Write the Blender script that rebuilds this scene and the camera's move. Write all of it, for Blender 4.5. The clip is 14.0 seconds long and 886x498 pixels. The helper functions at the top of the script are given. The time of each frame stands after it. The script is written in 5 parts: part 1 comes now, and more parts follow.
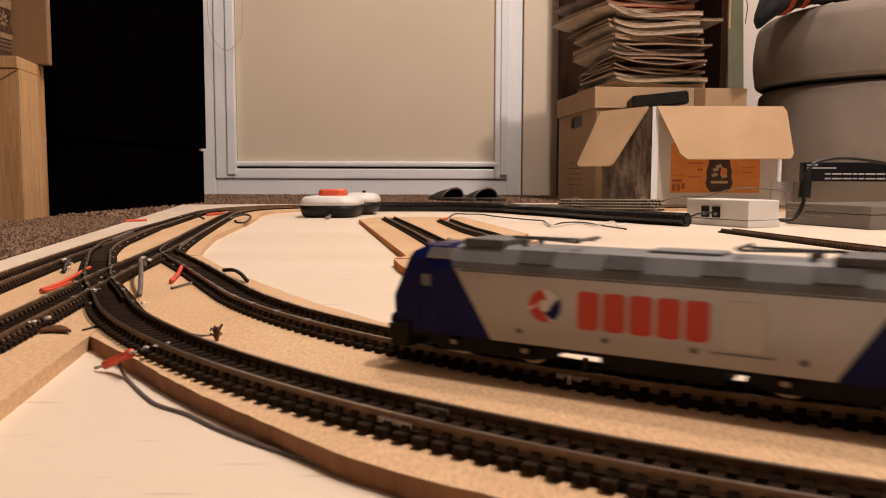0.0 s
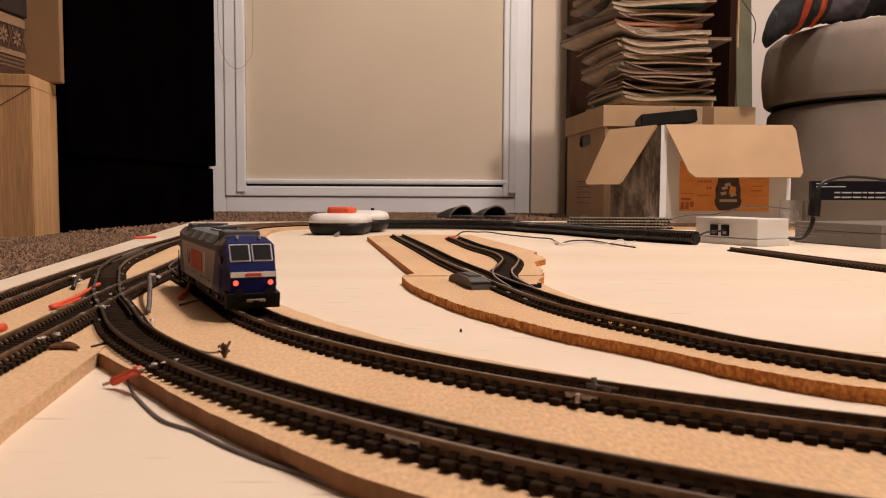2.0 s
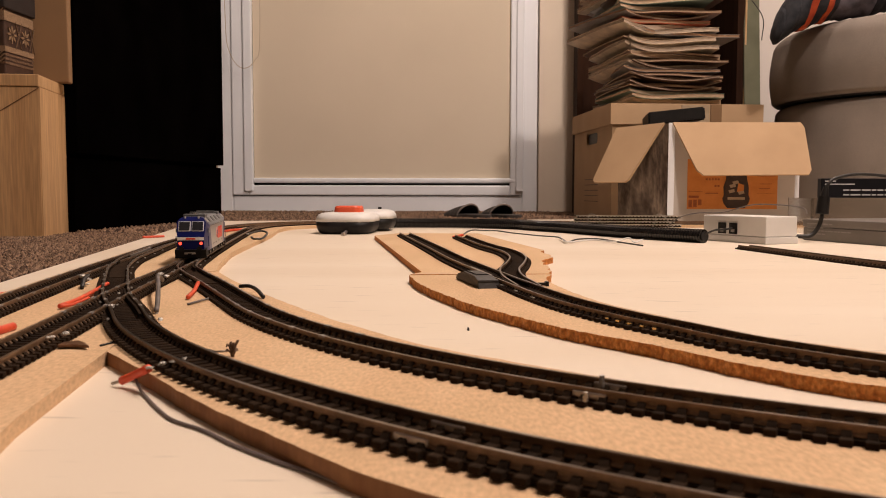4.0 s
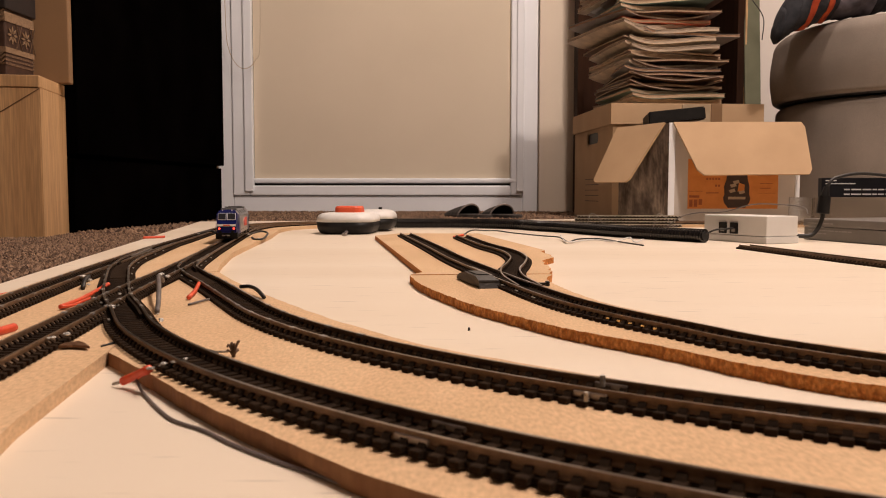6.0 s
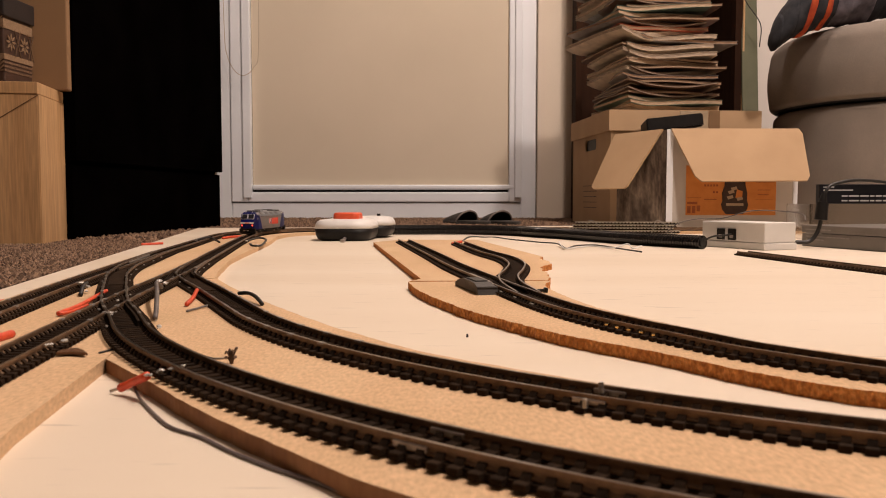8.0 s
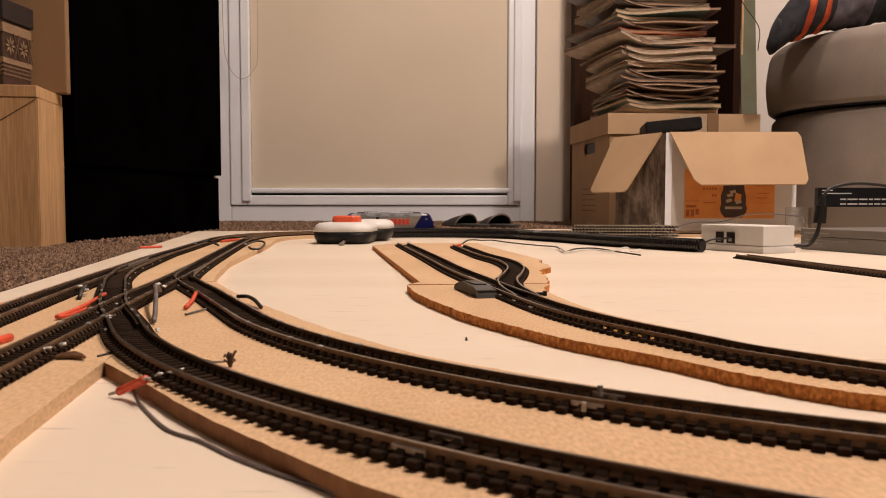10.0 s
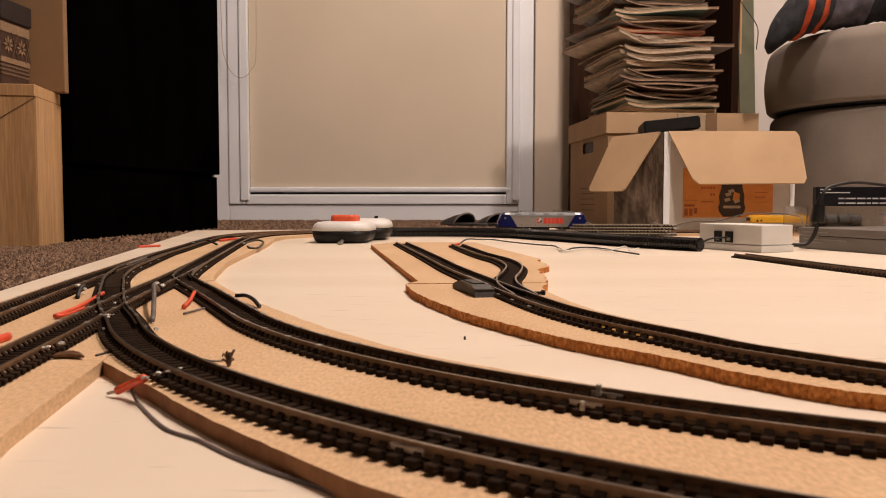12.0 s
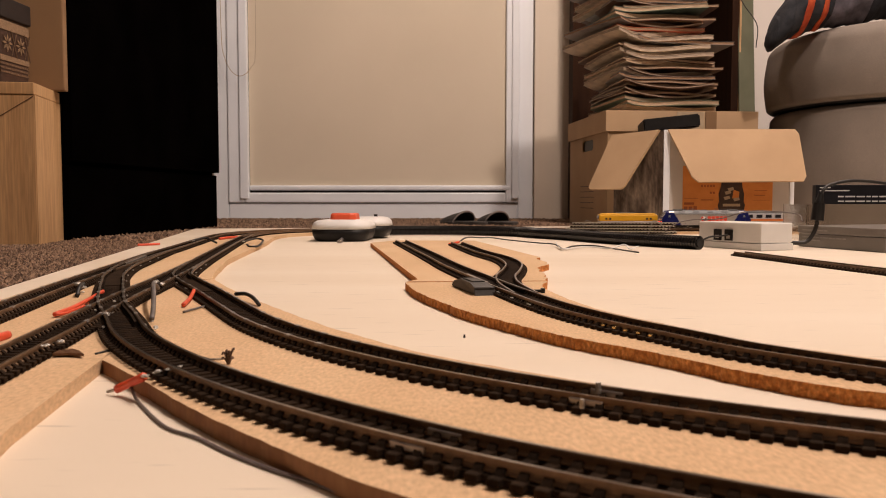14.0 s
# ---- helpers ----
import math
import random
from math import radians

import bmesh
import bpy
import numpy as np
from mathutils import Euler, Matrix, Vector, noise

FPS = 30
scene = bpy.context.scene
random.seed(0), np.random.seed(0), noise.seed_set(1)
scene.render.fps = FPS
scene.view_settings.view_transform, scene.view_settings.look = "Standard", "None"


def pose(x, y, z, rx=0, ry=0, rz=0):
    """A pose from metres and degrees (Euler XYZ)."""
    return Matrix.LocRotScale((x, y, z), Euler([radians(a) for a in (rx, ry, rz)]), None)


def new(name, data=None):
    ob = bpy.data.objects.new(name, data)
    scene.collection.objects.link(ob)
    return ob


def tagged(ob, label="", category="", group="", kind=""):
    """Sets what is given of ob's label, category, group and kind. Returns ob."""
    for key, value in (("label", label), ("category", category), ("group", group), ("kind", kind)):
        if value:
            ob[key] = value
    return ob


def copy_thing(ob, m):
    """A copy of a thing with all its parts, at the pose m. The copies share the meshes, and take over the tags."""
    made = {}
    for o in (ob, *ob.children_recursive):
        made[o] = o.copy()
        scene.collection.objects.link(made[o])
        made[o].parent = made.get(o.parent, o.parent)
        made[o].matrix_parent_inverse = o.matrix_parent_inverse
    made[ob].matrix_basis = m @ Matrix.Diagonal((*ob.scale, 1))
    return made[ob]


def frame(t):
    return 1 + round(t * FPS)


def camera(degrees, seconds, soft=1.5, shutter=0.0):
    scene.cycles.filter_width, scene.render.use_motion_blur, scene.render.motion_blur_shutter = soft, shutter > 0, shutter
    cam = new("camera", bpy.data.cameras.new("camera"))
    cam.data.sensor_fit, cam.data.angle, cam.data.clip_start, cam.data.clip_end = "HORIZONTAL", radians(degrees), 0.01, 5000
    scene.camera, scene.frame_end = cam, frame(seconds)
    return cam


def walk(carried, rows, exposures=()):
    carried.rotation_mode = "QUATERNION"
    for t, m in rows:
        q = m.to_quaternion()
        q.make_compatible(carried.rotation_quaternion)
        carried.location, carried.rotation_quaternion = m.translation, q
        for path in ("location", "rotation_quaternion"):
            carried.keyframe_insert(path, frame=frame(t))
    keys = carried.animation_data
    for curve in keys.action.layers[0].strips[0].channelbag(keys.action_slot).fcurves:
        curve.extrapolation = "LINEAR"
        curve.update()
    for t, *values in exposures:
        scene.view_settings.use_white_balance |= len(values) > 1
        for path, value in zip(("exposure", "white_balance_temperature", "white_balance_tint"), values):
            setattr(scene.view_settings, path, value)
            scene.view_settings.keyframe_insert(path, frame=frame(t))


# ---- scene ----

# ---------- camera and its path (small turns on a stand, no travel) ----------
cam = camera(55.99, 14.0, soft=1.0, shutter=0.45)
# near things fall softly out of focus
cam.data.dof.use_dof, cam.data.dof.focus_distance, cam.data.dof.aperture_fstop = True, 0.80, 46.0
EYE = (0.0, 0.0, 0.0626)
TURNS = [
    (0.0, 84.963, -0.143, -0.786), (0.5, 85.069, -0.133, -0.777), (1.0, 85.188, -0.117, -0.753),
    (1.5, 85.839, -0.272, -0.594), (2.0, 86.182, -0.263, -0.208), (2.5, 86.318, -0.267, 0.005),
    (3.0, 86.128, -0.239, 0.167), (5.5, 86.075, -0.033, 0.32), (6.0, 86.091, -0.015, 0.318),
    (6.5, 86.168, 0.004, 0.273), (7.0, 86.245, -0.032, 0.247), (7.5, 86.376, 0.004, 0.239),
    (8.0, 86.538, -0.006, 0.201), (10.5, 86.764, -0.009, 0.099), (11.0, 86.755, -0.008, 0.063),
    (11.5, 86.746, 0.0, 0.062), (12.0, 86.702, -0.019, 0.027), (12.5, 86.69, -0.013, 0.009),
    (13.0, 86.647, -0.003, 0.004), (13.5, 86.625, -0.012, 0.005), (14.0, 86.579, 0.0, 0.0)]
walk(cam, [(t, pose(*EYE, rx, ry, rz)) for t, rx, ry, rz in TURNS],
     exposures=((0.0, 0.08), (0.5, 0.13), (1.0, 0.12), (1.5, 0.04), (2.5, 0.0), (14.0, 0.0)))

# ---------- light: a warm ceiling lamp plus an added fill, evening, no daylight ---
world = bpy.data.worlds.new("night")
world.use_nodes = True
world.node_tree.nodes["Background"].inputs[0].default_value = (1.0, 0.80, 0.58, 1)
world.node_tree.nodes["Background"].inputs[1].default_value = 0.005
scene.world = world


def lamp_light(x, y, z, watts, radius, color):
    data = bpy.data.lights.new("warm_point_light", "POINT")
    data.energy, data.shadow_soft_size, data.color = watts, radius, color
    ob = new("warm_point_light", data)
    ob.location = (x, y, z)
    return ob


WARM = (1.0, 0.812, 0.712)
lamp_light(0.96, 0.25, 2.25, 148, 0.08, WARM)
# added fill that brightens the door and back wall
lamp_light(0.58, 1.45, 2.2, 78, 0.08, WARM)

# ---------- small mesh helpers ----------
def mesh_of(name, bm, material, smooth=False):
    bmesh.ops.recalc_face_normals(bm, faces=bm.faces[:])
    me = bpy.data.meshes.new(name)
    bm.to_mesh(me)
    bm.free()
    for m in (material if isinstance(material, (list, tuple)) else [material]):
        me.materials.append(m)
    if smooth:
        me.shade_smooth()
    return me


def part(name, bm, material, parent, label="", smooth=False, at=None):
    ob = new(name, mesh_of(name, bm, material, smooth))
    ob.parent = parent
    if at is not None:
        ob.matrix_basis = at
    if label:
        ob["label"] = label
    return ob


def thing(name, m, label, category, group="", kind=""):
    ob = new(name)
    ob.empty_display_size = 0.01
    ob.matrix_basis = m
    return tagged(ob, label, category, group, kind)


def solo(name, bm, material, label, category, kind="", m=None, smooth=False, group=""):
    ob = new(name, mesh_of(name, bm, material, smooth))
    if m is not None:
        ob.matrix_basis = m
    return tagged(ob, label, category, group, kind)


def box(x0, x1, y0, y1, z0, z1, bevel=0.0, bm=None, seg=2, m=None):
    b = bmesh.new()
    bmesh.ops.create_cube(b, size=1.0, matrix=Matrix.LocRotScale(((x0 + x1) / 2, (y0 + y1) / 2, (z0 + z1) / 2), None, (x1 - x0, y1 - y0, z1 - z0)))
    if bevel:
        bmesh.ops.bevel(b, geom=b.edges[:], offset=bevel, segments=seg, profile=0.5, affect="EDGES", clamp_overlap=True)
    if m is not None:
        b.transform(m)
    return join(bm, b)


def join(bm, b):
    if bm is None:
        return b
    tmp = bpy.data.meshes.new("tmp")
    b.to_mesh(tmp)
    b.free()
    bm.from_mesh(tmp)
    bpy.data.meshes.remove(tmp)
    return bm


def slab(outline, z0, z1, bevel=0.0, bm=None):
    """A flat piece with any outline."""
    b = bmesh.new()
    f = b.faces.new([b.verts.new((x, y, z0)) for x, y in outline])
    top = bmesh.ops.extrude_face_region(b, geom=[f])
    bmesh.ops.translate(b, verts=[v for v in top["geom"] if isinstance(v, bmesh.types.BMVert)], vec=(0, 0, z1 - z0))
    if bevel:
        edges = [e for e in b.edges if all(abs(v.co.z - z1) < 1e-6 for v in e.verts)]
        bmesh.ops.bevel(b, geom=edges, offset=bevel, segments=1, affect="EDGES", clamp_overlap=True)
    bmesh.ops.triangulate(b, faces=[f for f in b.faces if len(f.verts) > 4])
    return join(bm, b)


def prism(outline, x0, x1, bevel=0.0, bm=None):
    """An outline in (y, z), drawn out along x."""
    b = slab(outline, x0, x1)
    b.transform(Matrix(((0, 0, 1, 0), (1, 0, 0, 0), (0, 1, 0, 0), (0, 0, 0, 1))))
    if bevel:
        bmesh.ops.bevel(b, geom=[e for e in b.edges if e.calc_face_angle(0) > 0.6], offset=bevel, segments=2, affect="EDGES", clamp_overlap=True)
    return join(bm, b)


def cyl(r, a, b, n=16, r2=None, bm=None):
    """A rod or cone from point a to point b."""
    a, b = Vector(a), Vector(b)
    d = b - a
    m = Matrix.Translation((a + b) / 2) @ d.to_track_quat("Z", "Y").to_matrix().to_4x4()
    c = bmesh.new()
    bmesh.ops.create_cone(c, cap_ends=True, segments=n, radius1=r, radius2=r if r2 is None else r2, depth=d.length, matrix=m)
    return join(bm, c)


def tube(points, r, n=8, bm=None, wave=None):
    """A round cable along points; wave(i) may change its radius."""
    b = bmesh.new()
    pts = [Vector(p) for p in points]
    rings = []
    up = Vector((0, 0, 1))
    for i, p in enumerate(pts):
        d = (pts[min(i + 1, len(pts) - 1)] - pts[max(i - 1, 0)]).normalized()
        side = d.cross(up)
        side = side.normalized() if side.length > 1e-4 else Vector((1, 0, 0))
        u = side.cross(d)
        rr = r * (wave(i) if wave else 1)
        rings.append([b.verts.new(p + (side * math.cos(k * math.tau / n) + u * math.sin(k * math.tau / n)) * rr) for k in range(n)])
    for q, w in zip(rings, rings[1:]):
        for k in range(n):
            b.faces.new((q[k], q[(k + 1) % n], w[(k + 1) % n], w[k]))
    b.faces.new(rings[0])
    b.faces.new(rings[-1][::-1])
    return join(bm, b)


def spline(ctrl, step=0.004):
    """A smooth line through control points (any dimension), at even steps."""
    c = np.array(ctrl, float)
    c = np.vstack([2 * c[0] - c[1], c, 2 * c[-1] - c[-2]])
    out = []
    for i in range(1, len(c) - 2):
        p0, p1, p2, p3 = c[i - 1:i + 3]
        n = max(2, int(np.linalg.norm(p2 - p1) / step * 2))
        t = np.linspace(0, 1, n, endpoint=False)[:, None]
        out.append(0.5 * (2 * p1 + (p2 - p0) * t + (2 * p0 - 5 * p1 + 4 * p2 - p3) * t ** 2 + (3 * p1 - p0 - 3 * p2 + p3) * t ** 3))
    pts = np.vstack(out + [c[-2:-1]])
    s = np.r_[0, np.cumsum(np.linalg.norm(np.diff(pts, axis=0), axis=1))]
    n = max(2, int(s[-1] / step))
    q = np.linspace(0, s[-1], n + 1)
    return np.stack([np.interp(q, s, pts[:, k]) for k in range(pts.shape[1])], 1)


class Line:
    """A track's centre line, by its length."""

    def __init__(self, pts):
        self.p = np.array(pts, float)
        self.s = np.r_[0, np.cumsum(np.linalg.norm(np.diff(self.p, axis=0), axis=1))]
        self.length = self.s[-1]

    def at(self, s):
        return np.array([np.interp(s, self.s, self.p[:, k]) for k in (0, 1)])

    def way(self, s):
        d = self.at(s + 0.004) - self.at(s - 0.004)
        return d / np.linalg.norm(d)

    def side(self, s, off):
        d = self.way(s)
        return self.at(s) + off * np.array([-d[1], d[0]])


# ---------- materials ----------
def mat(name, c1, c2=None, scale=40, rough=0.6, bump=0.0, bscale=None, metal=0.0, stretch=(1, 1, 1), vary=0.0, c3=None, detail=6, glow=None, spec=0.5, fine=0.0, amp=(0.78, 1.15)):
    """A surface with two colours in large soft patches and a finer grain, in metres."""
    m = bpy.data.materials.new(name)
    m.use_nodes = True
    nt = m.node_tree
    n, l = nt.nodes, nt.links
    b = n["Principled BSDF"]
    b.inputs["Roughness"].default_value = rough
    b.inputs["Metallic"].default_value = metal
    b.inputs["Specular IOR Level"].default_value = spec
    tc = n.new("ShaderNodeTexCoord")
    mp = n.new("ShaderNodeMapping")
    mp.inputs["Scale"].default_value = stretch
    l.new(tc.outputs["Object"], mp.inputs["Vector"])
    ns = n.new("ShaderNodeTexNoise")
    ns.inputs["Scale"].default_value, ns.inputs["Detail"].default_value = scale, detail
    l.new(mp.outputs[0], ns.inputs["Vector"])
    rp = n.new("ShaderNodeValToRGB")
    c2 = c2 or c1
    rp.color_ramp.elements[0].position, rp.color_ramp.elements[1].position = 0.33, 0.67
    rp.color_ramp.elements[0].color, rp.color_ramp.elements[1].color = (*c1, 1), (*c2, 1)
    if c3:
        e = rp.color_ramp.elements.new(0.5)
        e.color = (*c3, 1)
    l.new(ns.outputs["Fac"], rp.inputs["Fac"])
    col = rp.outputs[0]
    if fine:
        n2 = n.new("ShaderNodeTexNoise")
        n2.inputs["Scale"].default_value, n2.inputs["Detail"].default_value = fine, 3
        l.new(mp.outputs[0], n2.inputs["Vector"])
        mr = n.new("ShaderNodeMapRange")
        mr.inputs[1].default_value, mr.inputs[2].default_value, mr.inputs[3].default_value, mr.inputs[4].default_value = 0.3, 0.7, *amp
        l.new(n2.outputs["Fac"], mr.inputs[0])
        mx = n.new("ShaderNodeVectorMath")
        mx.operation = "SCALE"
        l.new(col, mx.inputs[0])
        l.new(mr.outputs[0], mx.inputs["Scale"])
        col = mx.outputs[0]
    if vary:
        oi = n.new("ShaderNodeObjectInfo")
        mr = n.new("ShaderNodeMapRange")
        mr.inputs[3].default_value, mr.inputs[4].default_value = 1 - vary, 1 + vary
        l.new(oi.outputs["Random"], mr.inputs[0])
        mx = n.new("ShaderNodeVectorMath")
        mx.operation = "SCALE"
        l.new(col, mx.inputs[0])
        l.new(mr.outputs[0], mx.inputs["Scale"])
        col = mx.outputs[0]
    l.new(col, b.inputs["Base Color"])
    if bump:
        nb = n.new("ShaderNodeTexNoise")
        nb.inputs["Scale"].default_value, nb.inputs["Detail"].default_value = bscale or scale * 4, 4
        l.new(mp.outputs[0], nb.inputs["Vector"])
        bp = n.new("ShaderNodeBump")
        bp.inputs["Strength"].default_value, bp.inputs["Distance"].default_value = bump, 0.001
        l.new(nb.outputs["Fac"], bp.inputs["Height"])
        l.new(bp.outputs[0], b.inputs["Normal"])
    if glow:
        b.inputs["Emission Color"].default_value = (*glow[:3], 1)
        b.inputs["Emission Strength"].default_value = glow[3]
    return m


PLY = mat("birch_plywood", (0.69, 0.585, 0.455), (0.76, 0.67, 0.55), 2.2, 0.55, 0.1, 300, stretch=(0.5, 3, 3), c3=(0.73, 0.63, 0.505))


def grain_marks(m):
    """Short darker streaks here and there along the grain."""
    n, l = m.node_tree.nodes, m.node_tree.links
    b = n["Principled BSDF"]
    was = b.inputs["Base Color"].links[0].from_socket
    tc, mp, ns, mr = n.new("ShaderNodeTexCoord"), n.new("ShaderNodeMapping"), n.new("ShaderNodeTexNoise"), n.new("ShaderNodeMapRange")
    mp.inputs["Scale"].default_value, mp.inputs["Rotation"].default_value = (38, 420, 1), (0, 0, radians(-10))
    ns.inputs["Scale"].default_value, ns.inputs["Detail"].default_value = 1.0, 0
    mr.inputs[1].default_value, mr.inputs[2].default_value, mr.inputs[3].default_value, mr.inputs[4].default_value = 0.75, 0.82, 1.0, 0.72
    mx = n.new("ShaderNodeVectorMath")
    mx.operation = "SCALE"
    l.new(tc.outputs["Object"], mp.inputs["Vector"])
    l.new(mp.outputs[0], ns.inputs["Vector"])
    l.new(ns.outputs["Fac"], mr.inputs[0])
    l.new(was, mx.inputs[0])
    l.new(mr.outputs[0], mx.inputs["Scale"])
    l.new(mx.outputs[0], b.inputs["Base Color"])


grain_marks(PLY)
CORK = mat("pressed_cork", (0.57, 0.385, 0.215), (0.65, 0.455, 0.27), 26, 0.9, 0.2, 900, stretch=(1, 0.4, 1), c3=(0.615, 0.41, 0.235), fine=800, amp=(0.82, 1.13))
CORK_EDGE = mat("cork_cut_edge", (0.40, 0.125, 0.022), (0.74, 0.32, 0.085), 520, 0.9, 1.0, 600, stretch=(1, 1, 0.75), fine=900, amp=(0.72, 1.25), c3=(0.56, 0.205, 0.042))
# smooth brown edge, darkened further to carry the shade on this side
SHADED_EDGE = mat("smooth_brown_edge_with_shade", (0.22, 0.095, 0.036), (0.32, 0.15, 0.06), 90, 0.8, 0.3, 500, stretch=(1, 1, 0.5), fine=600, amp=(0.9, 1.1))
CARPET = mat("brown_carpet", (0.065, 0.037, 0.023), (0.28, 0.18, 0.115), 180, 0.95, 1.0, 250, fine=400, detail=3)
SLEEPER = mat("black_plastic_sleeper", (0.013, 0.0072, 0.004), (0.030, 0.0175, 0.0095), 200, 0.85, 0.3, 900, vary=0.3, spec=0.08)
RAIL = mat("weathered_rail", (0.13, 0.074, 0.037), (0.22, 0.132, 0.072), 120, 0.5, metal=0.2, detail=4, fine=500)
RAIL_TOP = mat("bare_running_surface", (0.20, 0.165, 0.13), (0.34, 0.29, 0.24), 160, 0.28, 0.1, 500, metal=0.9, detail=4)
SOLDER = mat("bright_solder", (0.34, 0.32, 0.29), (0.78, 0.75, 0.70), 500, 0.38, 0.9, 900, metal=0.75)
JOINER = mat("dull_nickel_joiner", (0.34, 0.30, 0.27), (0.48, 0.44, 0.40), 200, 0.4, 0.2, 900, metal=0.7)
RED_PLASTIC = mat("red_insulation", (0.62, 0.06, 0.02), (0.75, 0.10, 0.035), 200, 0.45)
GREY_WIRE = mat("grey_wire", (0.10, 0.085, 0.08), (0.16, 0.14, 0.13), 100, 0.5)
BLACK_WIRE = mat("black_wire", (0.012, 0.011, 0.011), (0.025, 0.022, 0.02), 100, 0.45)
WHITE_FRAME = mat("white_pvc_frame", (0.80, 0.83, 0.87), (0.84, 0.87, 0.91), 6, 0.35, 0.05, 60)
BLIND = mat("cream_blind_fabric", (0.645, 0.56, 0.435), (0.69, 0.60, 0.47), 2.5, 0.8, 0.1, 900)
GAP_DARK = mat("near_black_fill", (0.01, 0.01, 0.01), None, 20, 0.6)
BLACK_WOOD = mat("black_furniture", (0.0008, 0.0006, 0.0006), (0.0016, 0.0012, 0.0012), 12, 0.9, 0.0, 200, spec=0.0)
PLASTER = mat("cream_plaster", (0.70, 0.60, 0.48), (0.75, 0.65, 0.53), 3, 0.85, 0.3, 220)
# unseen walls and ceiling: colours lowered to cut the bounce light
WALL = mat("darkened_unseen_wall", (0.13, 0.105, 0.08), (0.16, 0.13, 0.10), 3, 0.85, 0.3, 220)
WEST = mat("darkest_unseen_wall", (0.085, 0.065, 0.048), (0.11, 0.085, 0.064), 3, 0.85, 0.3, 220)
CEIL = mat("darkened_unseen_ceiling", (0.24, 0.22, 0.20), (0.28, 0.26, 0.24), 3, 0.9, 0.2, 200)
OAK = mat("pale_oak_veneer", (0.45, 0.265, 0.12), (0.57, 0.355, 0.175), 9, 0.5, 0.15, 150, stretch=(7, 7, 0.35), fine=60)
# tan lowered to carry the shade that lies on the left panel
TAN_BOARD = mat("tan_fibreboard", (0.22, 0.125, 0.058), (0.25, 0.145, 0.067), 6, 0.7, 0.1, 200)
CARD = mat("brown_cardboard", (0.40, 0.265, 0.145), (0.46, 0.31, 0.175), 9, 0.8, 0.12, 130)
CARD_IN = mat("light_cardboard", (0.45, 0.30, 0.17), (0.51, 0.345, 0.20), 9, 0.8, 0.12, 130)
CORD = mat("cream_cord", (0.46, 0.37, 0.27), None, 40, 0.8)
GREY = mat("grey_wool_fabric", (0.205, 0.172, 0.143), (0.255, 0.216, 0.182), 9, 0.95, 0.6, 800, fine=700)

# ---------- the room ----------
FLOOR_Z = -0.006
DOOR_Y = 2.85
solo("floor", box(-2.2, 2.2, -2.4, 3.3, FLOOR_Z - 0.1, FLOOR_Z), CARPET, "brown flecked short-pile carpet", "carpet", "structure")
# out of view; the dark tones only hold back fill light
solo("ceiling", box(-2.3, 2.3, -2.5, 3.4, 2.5, 2.6), CEIL, "unseen ceiling, darkened to cut bounce light", "ceiling", "structure")
solo("wall_west", box(-2.3, -2.2, -2.5, 3.4, FLOOR_Z, 2.5), WEST, "unseen west wall, darkened most to cut bounce light", "wall", "structure")
solo("wall_east", box(2.2, 2.3, -2.5, 3.4, FLOOR_Z, 2.5), WALL, "unseen wall, darkened to cut bounce light", "wall", "structure")
solo("wall_south", box(-2.2, 2.2, -2.5, -2.4, FLOOR_Z, 2.5), WALL, "unseen wall, darkened to cut bounce light", "wall", "structure")
b = box(-2.2, -0.775, DOOR_Y - 0.02, DOOR_Y + 0.2, FLOOR_Z, 2.5)
box(0.306, 2.2, DOOR_Y - 0.02, DOOR_Y + 0.2, FLOOR_Z, 2.5, bm=b)
box(-0.775, 0.306, DOOR_Y - 0.02, DOOR_Y + 0.2, 2.12, 2.5, bm=b)
solo("wall_north", b, PLASTER, "beige painted wall with a balcony door opening", "wall", "structure")


